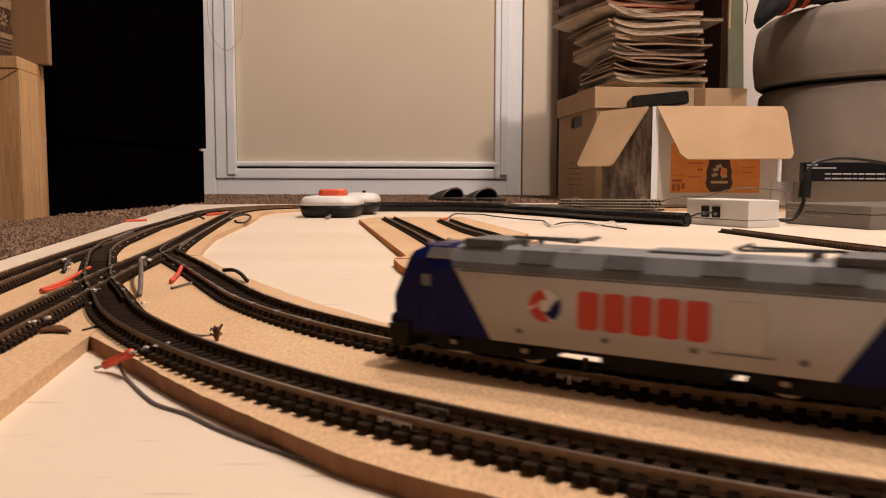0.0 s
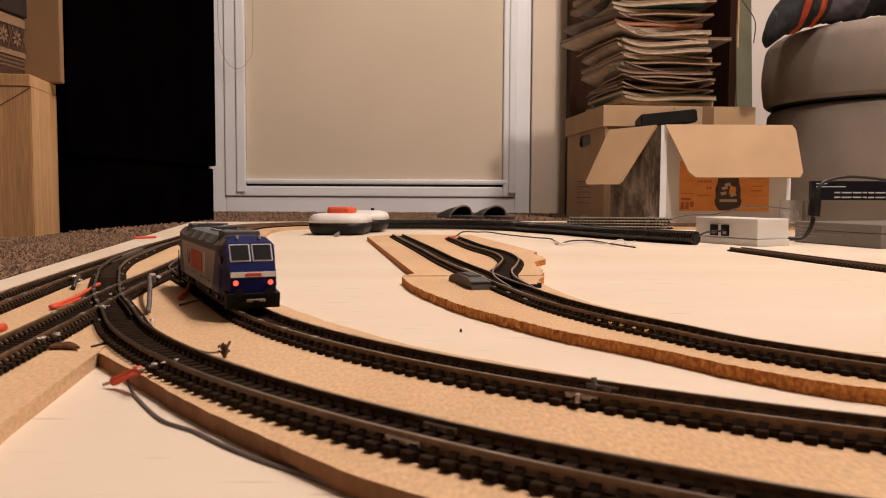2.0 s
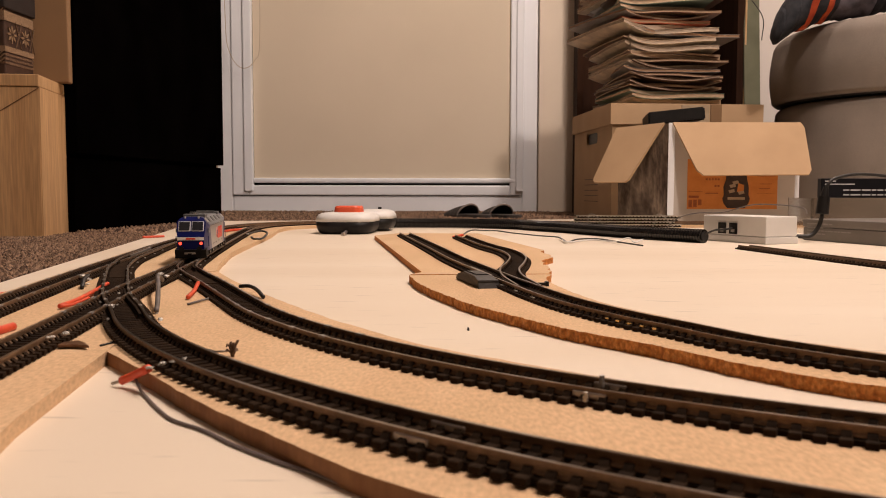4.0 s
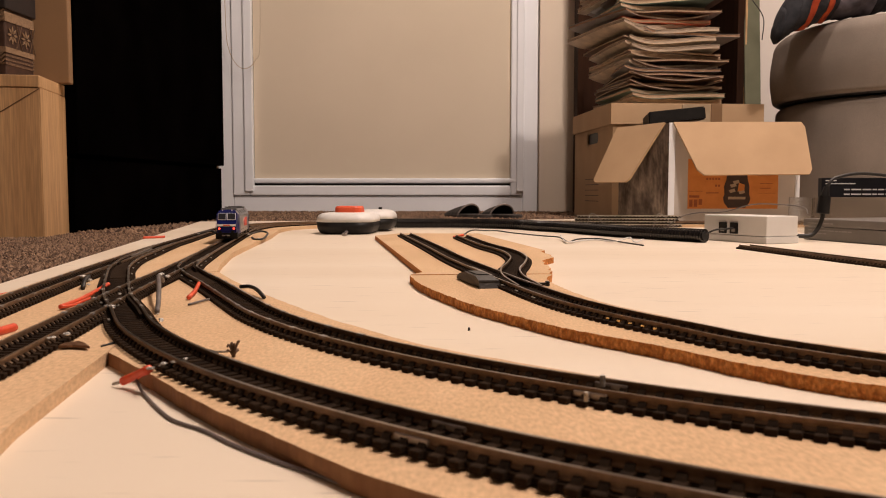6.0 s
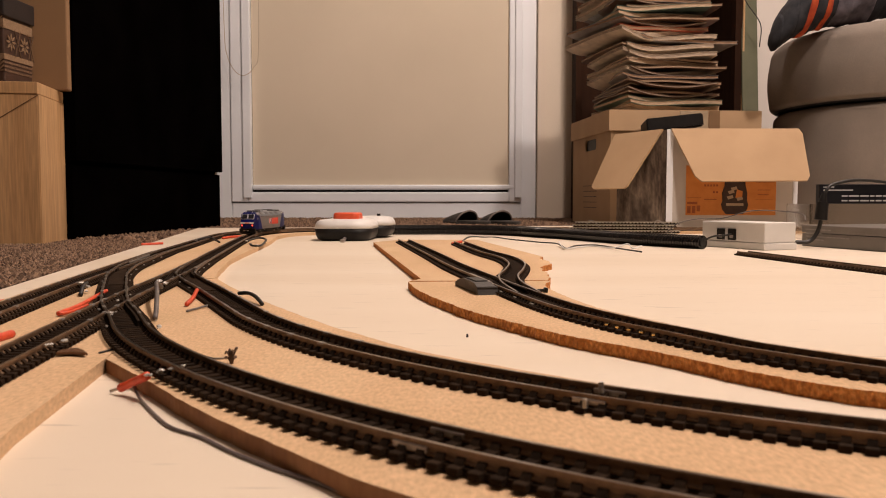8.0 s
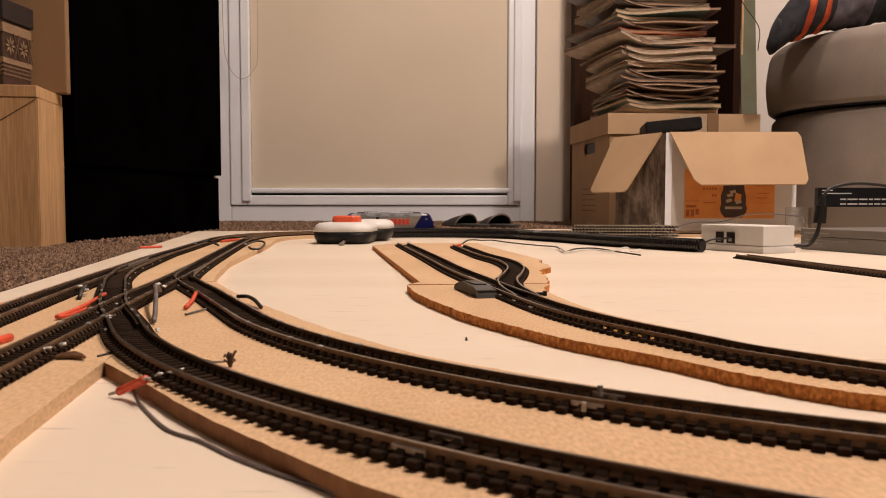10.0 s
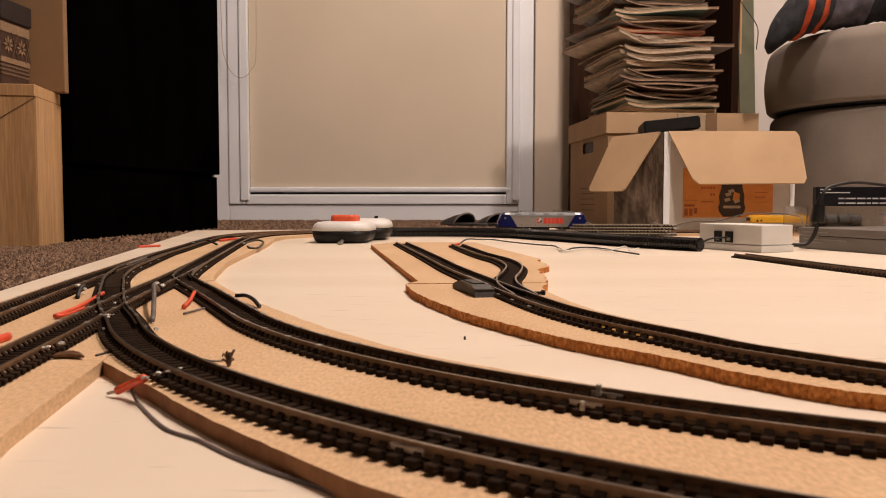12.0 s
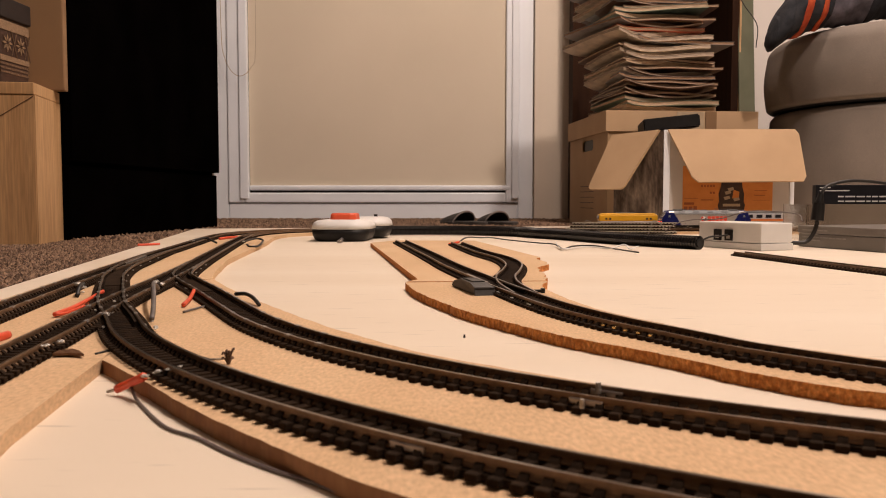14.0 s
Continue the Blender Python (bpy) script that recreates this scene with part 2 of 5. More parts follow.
def balcony_door():
    d = thing("door_1", pose(0, DOOR_Y, FLOOR_Z), "white plastic balcony door with a drawn cream roller blind", "door", kind="structure")
    x0, x1 = -0.772, 0.303
    b = box(x0, x0 + 0.052, -0.04, 0.06, 0, 2.1, 0.004)
    box(x1 - 0.052, x1, -0.04, 0.06, 0, 2.1, 0.004, bm=b)
    box(x0 + 0.052, x1 - 0.052, -0.04, 0.06, 0, 0.055, 0.004, bm=b)
    box(x0 + 0.052, x1 - 0.052, -0.04, 0.06, 2.05, 2.1, 0.004, bm=b)
    part("door_frame", b, WHITE_FRAME, d)
    a0, a1 = x0 + 0.0523, x1 - 0.0523
    b = box(a0, a0 + 0.055, -0.047, 0.02, 0.057, 2.04, 0.004)
    box(a1 - 0.04, a1, -0.047, 0.02, 0.057, 2.04, 0.004, bm=b)
    box(a0 + 0.055, a1 - 0.04, -0.047, 0.02, 0.057, 0.0905, 0.004, bm=b)
    box(a0 + 0.04, a1 - 0.04, -0.047, 0.02, 2.0, 2.04, 0.006, bm=b)
    part("door_leaf", b, WHITE_FRAME, d)
    c0, c1 = a0 + 0.041, a1 - 0.041
    c0, c1 = c0 + 0.029, c1 + 0.019
    part("blind_guide", box(c0 - 0.030, c0 - 0.001, -0.054, -0.030, 0.07, 2.0, 0.003), WHITE_FRAME, d)
    part("blind_guide", box(c1 + 0.001, c1 + 0.026, -0.054, -0.030, 0.07, 2.0, 0.003), WHITE_FRAME, d)
    b = box(c0, c1, -0.033, -0.031, 0.112, 2.0)
    part("roller_blind", b, BLIND, d, "cream woven roller blind")
    part("blind_bar", box(c0, c1, -0.048, -0.03, 0.098, 0.115, 0.005), WHITE_FRAME, d, "white bottom bar of the blind")
    # near-black strip put in for the shade under the blind
    part("gap_strip", box(c0, c1, -0.022, -0.01, 0.080, 0.100), GAP_DARK, d, "near-black strip for the shade in the gap below the blind")
    part("glass_panel", box(c0, c1, 0.0, 0.012, 0.088, 2.0), GAP_DARK, d, "dark night-time glass")
    pts = spline([(c0 - 0.082, -0.075, 1.2), (c0 - 0.080, -0.075, 0.66), (c0 - 0.068, -0.075, 0.53), (c0 - 0.028, -0.075, 0.475), (c0 + 0.016, -0.075, 0.50), (c0 + 0.034, -0.075, 0.60), (c0 + 0.032, -0.075, 1.2)], 0.01)
    part("blind_cord", tube(pts, 0.0011, 6), CORD, d, "thin hanging loop of cord")
    return d


def pile(x0, x1, y0, y1, step, seed):
    """Tufts of carpet pile, as many small leaning spikes."""
    r = np.random.RandomState(seed)
    gx, gy = np.meshgrid(np.arange(x0, x1, step), np.arange(y0, y1, step))
    px, py = gx.ravel() + r.uniform(-0.5, 0.5, gx.size) * step, gy.ravel() + r.uniform(-0.5, 0.5, gx.size) * step
    edge = PLY_CORNER.x + (PLY_CORNER.y - py) * 0.219 / 1.195
    back = PLY_CORNER.y + (px - PLY_CORNER.x) * 0.219 / 1.195
    keep = (px < edge - 0.003) | (py > back + 0.003)
    px, py = px[keep], py[keep]
    n = px.size
    w, h = step * r.uniform(0.6, 0.9, n), step * r.uniform(0.25, 0.75, n)
    tx, ty, a = r.uniform(-0.5, 0.5, n) * step, r.uniform(-0.5, 0.5, n) * step, r.uniform(0, 1.57, n)
    verts, faces = [], []
    for k in range(n):
        q = len(verts)
        for c in range(4):
            verts.append((px[k] + w[k] * math.cos(a[k] + c * 1.5708), py[k] + w[k] * math.sin(a[k] + c * 1.5708), FLOOR_Z - 0.0005))
        verts.append((px[k] + tx[k], py[k] + ty[k], FLOOR_Z + h[k]))
        faces += [(q, q + 1, q + 4), (q + 1, q + 2, q + 4), (q + 2, q + 3, q + 4), (q + 3, q, q + 4)]
    me = bpy.data.meshes.new("carpet_pile")
    me.from_pydata(verts, [], faces)
    me.materials.append(TUFT)
    return tagged(new("carpet_pile", me), "flecked brown carpet tufts beside the plywood", "carpet", kind="stuff")


def tuft_material():
    m = mat("carpet_tuft", (0.2, 0.13, 0.08), None, 40, 0.95)
    n, l = m.node_tree.nodes, m.node_tree.links
    g, rp = n.new("ShaderNodeNewGeometry"), n.new("ShaderNodeValToRGB")
    rp.color_ramp.elements[0].color, rp.color_ramp.elements[1].color = (0.055, 0.030, 0.018, 1), (0.30, 0.19, 0.12, 1)
    l.new(g.outputs["Random Per Island"], rp.inputs["Fac"])
    l.new(rp.outputs[0], n["Principled BSDF"].inputs["Base Color"])
    return m


TUFT = tuft_material()
PLY_CORNER = Vector((-0.528, 1.773))
pile(-0.72, -0.28, 0.50, 1.36, 0.0045, 3)
pile(-0.80, 0.42, 1.36, 2.83, 0.010, 4)
balcony_door()
b = box(0.304, 0.42, DOOR_Y - 0.06, DOOR_Y - 0.021, FLOOR_Z, 2.2, 0.003)
solo("trim_door", b, PLASTER, "beige plastered door reveal", "wall", "structure")

# ---------- furniture at the sides ----------
def black_cabinet():
    c = thing("cabinet", pose(-0.62, 1.36, FLOOR_Z, 0, 0, -7.0), "tall plain black wooden cabinet on the carpet", "cabinet")
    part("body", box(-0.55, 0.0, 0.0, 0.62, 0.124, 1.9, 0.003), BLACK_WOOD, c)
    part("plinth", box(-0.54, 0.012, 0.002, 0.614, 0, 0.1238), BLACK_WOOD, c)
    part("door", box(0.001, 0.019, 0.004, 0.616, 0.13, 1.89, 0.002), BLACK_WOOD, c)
    return c


black_cabinet()


DARK_JOINT = mat("dark_wood_joint", (0.10, 0.05, 0.02), (0.15, 0.08, 0.035), 200, 0.8)


def wooden_box():
    c = thing("low_cabinet", pose(-0.613, 1.235, FLOOR_Z, 0, 0, 9), "low pale oak-veneer cabinet on the carpet", "cabinet")
    part("body", box(-0.45, 0.0112, 0.0005, 0.17, 0, 0.222, 0.001), OAK, c)
    part("top", box(-0.452, 0.012, -0.001, 0.174, 0.2225, 0.240, 0.001), OAK, c)
    part("side_panel", box(0.0113, 0.0125, 0.001, 0.1695, 0.0, 0.2218), OAK, c)
    part("mitre_joint", slab([(0.012, 0.2215), (-0.10, 0.150), (-0.10, 0.1488), (0.012, 0.2203)], 0, 0.0008), DARK_JOINT, c, "dark slanting joint in the veneer", at=Matrix.Translation((0, 0.0002, 0)) @ pose(0, 0, 0, 90))
    return c


wooden_box()
b = box(-0.40, 0.0, 0, 0.02, 0, 0.42, 0.002)
solo("tan_panel", b, TAN_BOARD, "plain tan fibreboard panel standing on a low cabinet", "board", m=pose(-0.600, 1.335, FLOOR_Z + 0.2405, 0, 0, 9))

# ---------- the plywood board ----------
PLY_CORNER = Vector((-0.528, 1.773))
EX = Vector((1.195, 0.219)).normalized()
EY = Vector((0.219, -1.195)).normalized()
W_PLY, L_PLY = 1.9, 2.2
o = [PLY_CORNER, PLY_CORNER + EX * W_PLY, PLY_CORNER + EX * W_PLY + EY * L_PLY, PLY_CORNER + EY * L_PLY]
solo("plywood_board", slab([(p.x, p.y) for p in o], FLOOR_Z, 0.0, 0.0006), PLY, "large pale birch plywood sheet lying on the carpet", "plywood board")

# ---------- track lines ----------
def arc(cx, cy, r, a0, a1, n=60):
    return [(cx + r * math.cos(radians(a0 + (a1 - a0) * i / n)), cy + r * math.sin(radians(a0 + (a1 - a0) * i / n))) for i in range(n + 1)]


A_ARC = arc(0.302, 0.582, 0.4385, 285, 203, 16)
B_REST = [(-0.212, 0.72), (-0.230, 0.83), (-0.247, 0.938), (-0.266, 1.06), (-0.286, 1.20), (-0.294, 1.29), (-0.284, 1.375), (-0.245, 1.443), (-0.175, 1.485), (-0.09, 1.500), (0.2, 1.502), (0.6, 1.502), (1.15, 1.502)]
LINE_A = Line(spline(A_ARC + [(-0.143, 0.50), (-0.170, 0.556), (-0.191, 0.61)] + B_REST))
LINE_B = Line(spline([(-0.135, 0.16), (-0.153, 0.30), (-0.178, 0.47), (-0.189, 0.56), (-0.200, 0.64), (-0.212, 0.72)], 0.004))
C_ARC = arc(0.307, 0.567, 0.492, 285, 208, 16)
D_ALL = [(-0.175, 0.16), (-0.200, 0.30), (-0.225, 0.44), (-0.243, 0.543), (-0.267, 0.697), (-0.286, 0.815), (-0.301, 0.938), (-0.333, 1.18), (-0.340, 1.29), (-0.325, 1.395), (-0.274, 1.485), (-0.19, 1.532), (-0.09, 1.546), (0.2, 1.549), (0.6, 1.549), (1.10, 1.549), (1.27, 1.51), (1.37, 1.41), (1.40, 1.25), (1.38, 0.95), (1.30, 0.60), (1.18, 0.35)]
LINE_D = Line(spline(D_ALL))
LINE_C = Line(spline(C_ARC + [(-0.148, 0.38), (-0.172, 0.43), (-0.196, 0.49), (-0.215, 0.54), (-0.234, 0.592), (-0.254, 0.665), (-0.267, 0.735), (-0.279, 0.80), (-0.290, 0.865)]))
E_ALL = [(0.36, 0.195), (0.26, 0.205), (0.20, 0.225), (0.165, 0.245), (0.14, 0.266), (0.121, 0.288), (0.108, 0.306), (0.095, 0.333), (0.078, 0.366), (0.058, 0.42), (0.040, 0.50), (0.026, 0.574), (0.007, 0.679), (-0.013, 0.815), (-0.055, 1.088)]
LINE_E = Line(spline(E_ALL))
LINE_F = Line(spline([(0.047, 0.47), (0.042, 0.53), (0.044, 0.58), (0.052, 0.63), (0.0585, 0.69), (0.055, 0.762), (0.038, 0.858), (0.017, 1.033)]))
CORK_Z, SLEEP_Z, RAIL_Z = 0.005, 0.0068, 0.0097
GAUGE, SLEEPER_L, PITCH = 0.012, 0.0215, 0.0052


def sleeper_mesh():
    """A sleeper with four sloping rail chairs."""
    top = SLEEP_Z - CORK_Z
    b = box(-SLEEPER_L / 2, SLEEPER_L / 2, -0.0015, 0.0015, 0, top, 0.0002, seg=1)
    for s in (-1, 1):
        for k in (-1, 1):
            x = s * (GAUGE / 2 + 0.0005)
            wedge = slab([(x + k * 0.0004, top - 0.0001), (x + k * 0.0022, top - 0.0001), (x + k * 0.0018, top + 0.0004), (x + k * 0.0010, top + 0.0012), (x + k * 0.0004, top + 0.0013)][::k], -0.0011, 0.0011)
            wedge.transform(Matrix(((1, 0, 0, 0), (0, 0, 1, 0), (0, 1, 0, 0), (0, 0, 0, 1))))
            b = join(b, wedge)
    return mesh_of("sleeper", b, SLEEPER)


SLEEPER_ME = sleeper_mesh()
# worn bright spots on the rails, their gleam put into a pale colour
GLEAM = mat("pale_worn_gleam", (0.20, 0.175, 0.155), (0.34, 0.31, 0.28), 300, 0.5)


def rail_bm(line, s0, s1, off):
    """A rail with foot, web and head."""
    prof = [(-0.0010, 0), (0.0010, 0), (0.0010, 0.0004), (0.0004, 0.0008), (0.0004, 0.0017), (0.0006, 0.0019), (0.0006, 0.0028), (0.0005, 0.0029), (-0.0005, 0.0029), (-0.0006, 0.0028), (-0.0006, 0.0019), (-0.0004, 0.0017), (-0.0004, 0.0008), (-0.0010, 0.0004)]
    b = bmesh.new()
    rings = []
    n = max(2, int((s1 - s0) / 0.006))
    for i in range(n + 1):
        s = s0 + (s1 - s0) * i / n
        p, d = line.side(s, off), line.way(s)
        rings.append([b.verts.new((p[0] - d[1] * u, p[1] + d[0] * u, SLEEP_Z + w)) for u, w in prof])
    for q, w in zip(rings, rings[1:]):
        for k in range(len(prof)):
            b.faces.new((q[k], q[(k + 1) % len(prof)], w[(k + 1) % len(prof)], w[k]))
    b.faces.new(rings[0])
    b.faces.new(rings[-1][::-1])
    return b


def bare_top(rail):
    """The upward faces of the rail's head are bare metal."""
    for f in rail.data.polygons:
        f.material_index = int(f.normal.z > 0.8 and f.center.z > SLEEP_Z + 0.0025)


def strip_bm(line, s0, s1, o0, o1, z0, z1):
    """A flat bar that follows a line."""
    b = bmesh.new()
    rings = []
    n = max(2, int((s1 - s0) / 0.008))
    for i in range(n + 1):
        s = s0 + (s1 - s0) * i / n
        rings.append([b.verts.new((*line.side(s, o), z)) for o, z in ((o0, z0), (o1, z0), (o1, z1), (o0, z1))])
    for q, w in zip(rings, rings[1:]):
        for k in range(4):
            b.faces.new((q[k], q[(k + 1) % 4], w[(k + 1) % 4], w[k]))
    b.faces.new(rings[0])
    b.faces.new(rings[-1][::-1])
    return b


def track(line, s0, s1, label, z=CORK_Z, apart=True, gleams=False):
    """One section of track: two rails and its sleepers."""
    t = thing("track_section", pose(0, 0, z - CORK_Z), label, "model track", "model railway track sections")
    for off in (-GAUGE / 2 - 0.0005, GAUGE / 2 + 0.0005):
        bare_top(part("rail", rail_bm(line, s0, s1, off), [RAIL, RAIL_TOP], t))
        # pale caps over the rail head stand in for gleaming spots
        for k in range(int((s1 - s0) / 0.0245) if gleams else 0):
            s = s0 + (k + 0.5 + 0.2 * (off > 0)) * 0.0245
            p, d = line.side(s, off), line.way(s)
            part("rail_gleam", box(-0.0008, 0.0008, -0.0021, 0.0021, 0.0022, 0.0030), GLEAM, t, "worn patch of rail with its gleam as pale colour", at=pose(p[0], p[1], SLEEP_Z, 0, 0, math.degrees(math.atan2(d[1], d[0])) - 90))
        part("tie_strip", strip_bm(line, s0, s1, off - (0.0021 if off < 0 else 0.0014), off + (0.0021 if off > 0 else 0.0014), CORK_Z, SLEEP_Z - 0.0004), SLEEPER, t)
    n = int(round((s1 - s0) / PITCH))
    rest = None
    for i in range(n):
        s = s0 + (i + 0.5) * (s1 - s0) / n
        p, d = line.at(s), line.way(s)
        m = pose(p[0], p[1], CORK_Z, 0, 0, math.degrees(math.atan2(d[1], d[0])) - 90)
        if apart:
            sl = new("sleeper", SLEEPER_ME)
            sl.parent, sl.matrix_basis = t, m
        else:
            rest = box(-SLEEPER_L / 2, SLEEPER_L / 2, -0.00135, 0.00135, 0, SLEEP_Z - CORK_Z, bm=rest, m=m)
    if rest:
        tagged(part("sleepers", rest, SLEEPER, t), kind="stuff")
    return t


def sections(line, label, step=0.166, s0=0.0, s1=None, far=9.0, lift=0.0, gleams=False):
    s1 = s1 or line.length
    n = max(1, int(round((s1 - s0) / step)))
    for i in range(n):
        a, e = s0 + (s1 - s0) * i / n, s0 + (s1 - s0) * (i + 1) / n
        p = line.at((a + e) / 2)
        track(line, a, e, label, CORK_Z + lift, p[1] < far and p[0] < 0.9, gleams and 0.36 < p[1] < 1.2)


def tracks():
    sections(LINE_A, "black-sleepered model track with brown rails, curving over cork", far=1.3, gleams=True)
    sections(LINE_B, "short black model track section on cork underlay", lift=0.0003, gleams=True)
    sections(LINE_C, "black-sleepered curved model track at the cork's edge", lift=0.0006, gleams=True)
    sections(LINE_D, "black-sleepered model track along the plywood's edge", far=1.3, gleams=True)
    sections(LINE_E, "black-sleepered inner model track on its own cork strip")
    sections(LINE_F, "short branch of black model track on cork", lift=0.0003)


# ---------- cork underlay ----------
def cork(name, outline, label, edge, z0=0.0, z1=CORK_Z):
    b = slab(outline, z0, z1)
    me = mesh_of(name, b, [CORK, edge])
    for p in me.polygons:
        p.material_index = 0 if p.normal.z > 0.5 else 1
    return tagged(new(name, me), label, "cork underlay", "cork underlay sheets")


def wobble(pts, amp=0.00035, step=0.006):
    out = spline(pts, step)
    rng = random.Random(7)
    return [(x + rng.uniform(-amp, amp), y + rng.uniform(-amp, amp)) for x, y in out]


near = [(-0.1260, 0.3165), (-0.1222, 0.2965), (-0.1065, 0.2765), (-0.097, 0.264), (-0.080, 0.241), (-0.067, 0.224), (-0.046, 0.199), (-0.016, 0.166)] + arc(0.307, 0.567, 0.515, 235, 285, 8)
far = arc(0.302, 0.582, 0.4175, 285, 240, 8) + [(0.003, 0.299), (-0.032, 0.344), (-0.063, 0.393), (-0.109, 0.478), (-0.142, 0.545)]
cork("cork_underlay", [near[0]] + wobble(near[1:]) + wobble(far) + [(-0.166, 0.60), (-0.198, 0.565), (-0.1705, 0.430)], "tan cork sheet curving under two model tracks", SHADED_EDGE)
left = [(-0.1708, 0.4302), (-0.1264, 0.3165), (-0.1226, 0.2955), (-0.115, 0.2445), (-0.1096, 0.2082), (-0.085, 0.10)]
right = [(-0.150, 0.08), (-0.196, 0.16), (-0.222, 0.30), (-0.247, 0.44), (-0.265, 0.543), (-0.290, 0.697), (-0.308, 0.815), (-0.322, 0.938), (-0.354, 1.18), (-0.362, 1.29), (-0.345, 1.405), (-0.288, 1.503), (-0.19, 1.556), (0.2, 1.571), (1.2, 1.571)]
back = [(1.2, 1.481), (-0.12, 1.475), (-0.20, 1.445), (-0.25, 1.38), (-0.258, 1.29), (-0.248, 1.20), (-0.235, 1.10), (-0.208, 0.82), (-0.192, 0.72), (-0.181, 0.66), (-0.173, 0.625), (-0.168, 0.603)] 
cork("cork_underlay", left + wobble(right) + wobble(back) + [(-0.200, 0.566)], "tan cork sheet under two parallel model tracks", CORK)
e_near = [(-0.026, 0.576), (-0.018, 0.525), (-0.005, 0.478), (0.013, 0.425), (0.031, 0.387), (0.051, 0.349), (0.078, 0.313), (0.099, 0.279), (0.117, 0.257), (0.130, 0.246), (0.19, 0.208), (0.26, 0.185), (0.37, 0.175)]
e_far = [(0.37, 0.218), (0.26, 0.228), (0.20, 0.252), (0.157, 0.298), (0.120, 0.341), (0.107, 0.372), (0.080, 0.440), (0.066, 0.539), (0.074, 0.585)]
cork("cork_underlay", wobble(e_near, 0.0006, 0.0022) + wobble(e_far, 0.0005, 0.003), "curved cork strip with a crumbly brown cut edge", CORK_EDGE)
cork("cork_underlay", [(-0.0255, 0.581), (-0.018, 0.598), (-0.096, 1.102), (-0.066, 1.165), (0.044, 1.162)] + wobble([(0.097, 0.831), (0.092, 0.80), (0.094, 0.74), (0.080, 0.70), (0.078, 0.640), (0.074, 0.589)], 0.0015), "flat cork sheet under two branching model tracks", CORK_EDGE)
strip = [LINE_D.side(q, 0.021) for q in np.linspace(LINE_D.length - 1.55, LINE_D.length, 40)]
strip += [LINE_D.side(q, -0.021) for q in np.linspace(LINE_D.length, LINE_D.length - 1.33, 40)]
cork("cork_underlay", [(p[0], p[1]) for p in strip if p[0] > 1.205], "narrow cork strip under a curving model track", SHADED_EDGE)

# ---------- behind the boxes ----------
DARK_BROWN = mat("dark_brown_panel", (0.020, 0.008, 0.004), (0.036, 0.015, 0.007), 8, 0.8, 0.15, 120, spec=0.1, stretch=(4, 4, 0.4))
GREEN_BOARD = mat("dull_green_board", (0.10, 0.105, 0.06), (0.14, 0.14, 0.085), 10, 0.7, 0.1, 150)
WHITE_WALL = mat("white_painted_wall", (0.66, 0.61, 0.56), (0.70, 0.65, 0.60), 4, 0.8, 0.2, 150)
CREAM = mat("cream_print", (0.40, 0.30, 0.19), (0.48, 0.37, 0.24), 60, 0.7)
PATTERN_BROWN = mat("dark_brown_print", (0.040, 0.019, 0.011), (0.06, 0.029, 0.017), 80, 0.6, 0.1, 300)
BLACK_PLASTIC = mat("matt_black_plastic", (0.006, 0.005, 0.005), (0.012, 0.011, 0.010), 60, 0.5, 0.15, 500, spec=0.3)
WHITE_PLASTIC = mat("off_white_plastic", (0.71, 0.70, 0.68), (0.77, 0.76, 0.74), 30, 0.4, 0.05, 300)

c = thing("cupboard", pose(0.41, 2.52, FLOOR_Z), "dark brown wooden cupboard behind stacked boxes", "cupboard")
part("back_panel", box(0, 0.452, 0.2, 0.22, 0, 1.6), DARK_BROWN, c)
part("side_panel", box(0.432, 0.452, -0.06, 0.2, 0, 1.6, 0.001), DARK_BROWN, c)
part("side_panel", box(0.0, 0.02, 0.14, 0.2, 0, 1.6, 0.001), DARK_BROWN, c)
part("edge_strip", box(0.4525, 0.4575, -0.064, -0.055, 0, 1.6), OAK, c, "pale edge strip")
b = box(0, 0.046, 0, 0.012, 0, 0.75, 0.002)
solo("green_board", b, GREEN_BOARD, "tall dull green board leaning beside the cupboard", "board", m=pose(0.869, 2.43, FLOOR_Z, -3, -1, 0))
solo("wall_corner", box(0.906, 2.2, 2.50, DOOR_Y - 0.021, FLOOR_Z, 2.5), WHITE_WALL, "white painted wall projection", "wall", "structure")


def rounded(x0, x1, y0, y1, r, n=6):
    out = []
    for cx, cy, a0 in ((x1 - r, y0 + r, -90), (x1 - r, y1 - r, 0), (x0 + r, y1 - r, 90), (x0 + r, y0 + r, 180)):
        out += [(cx + r * math.cos(radians(a0 + 90 * k / n)), cy + r * math.sin(radians(a0 + 90 * k / n))) for k in range(n + 1)]
    return out


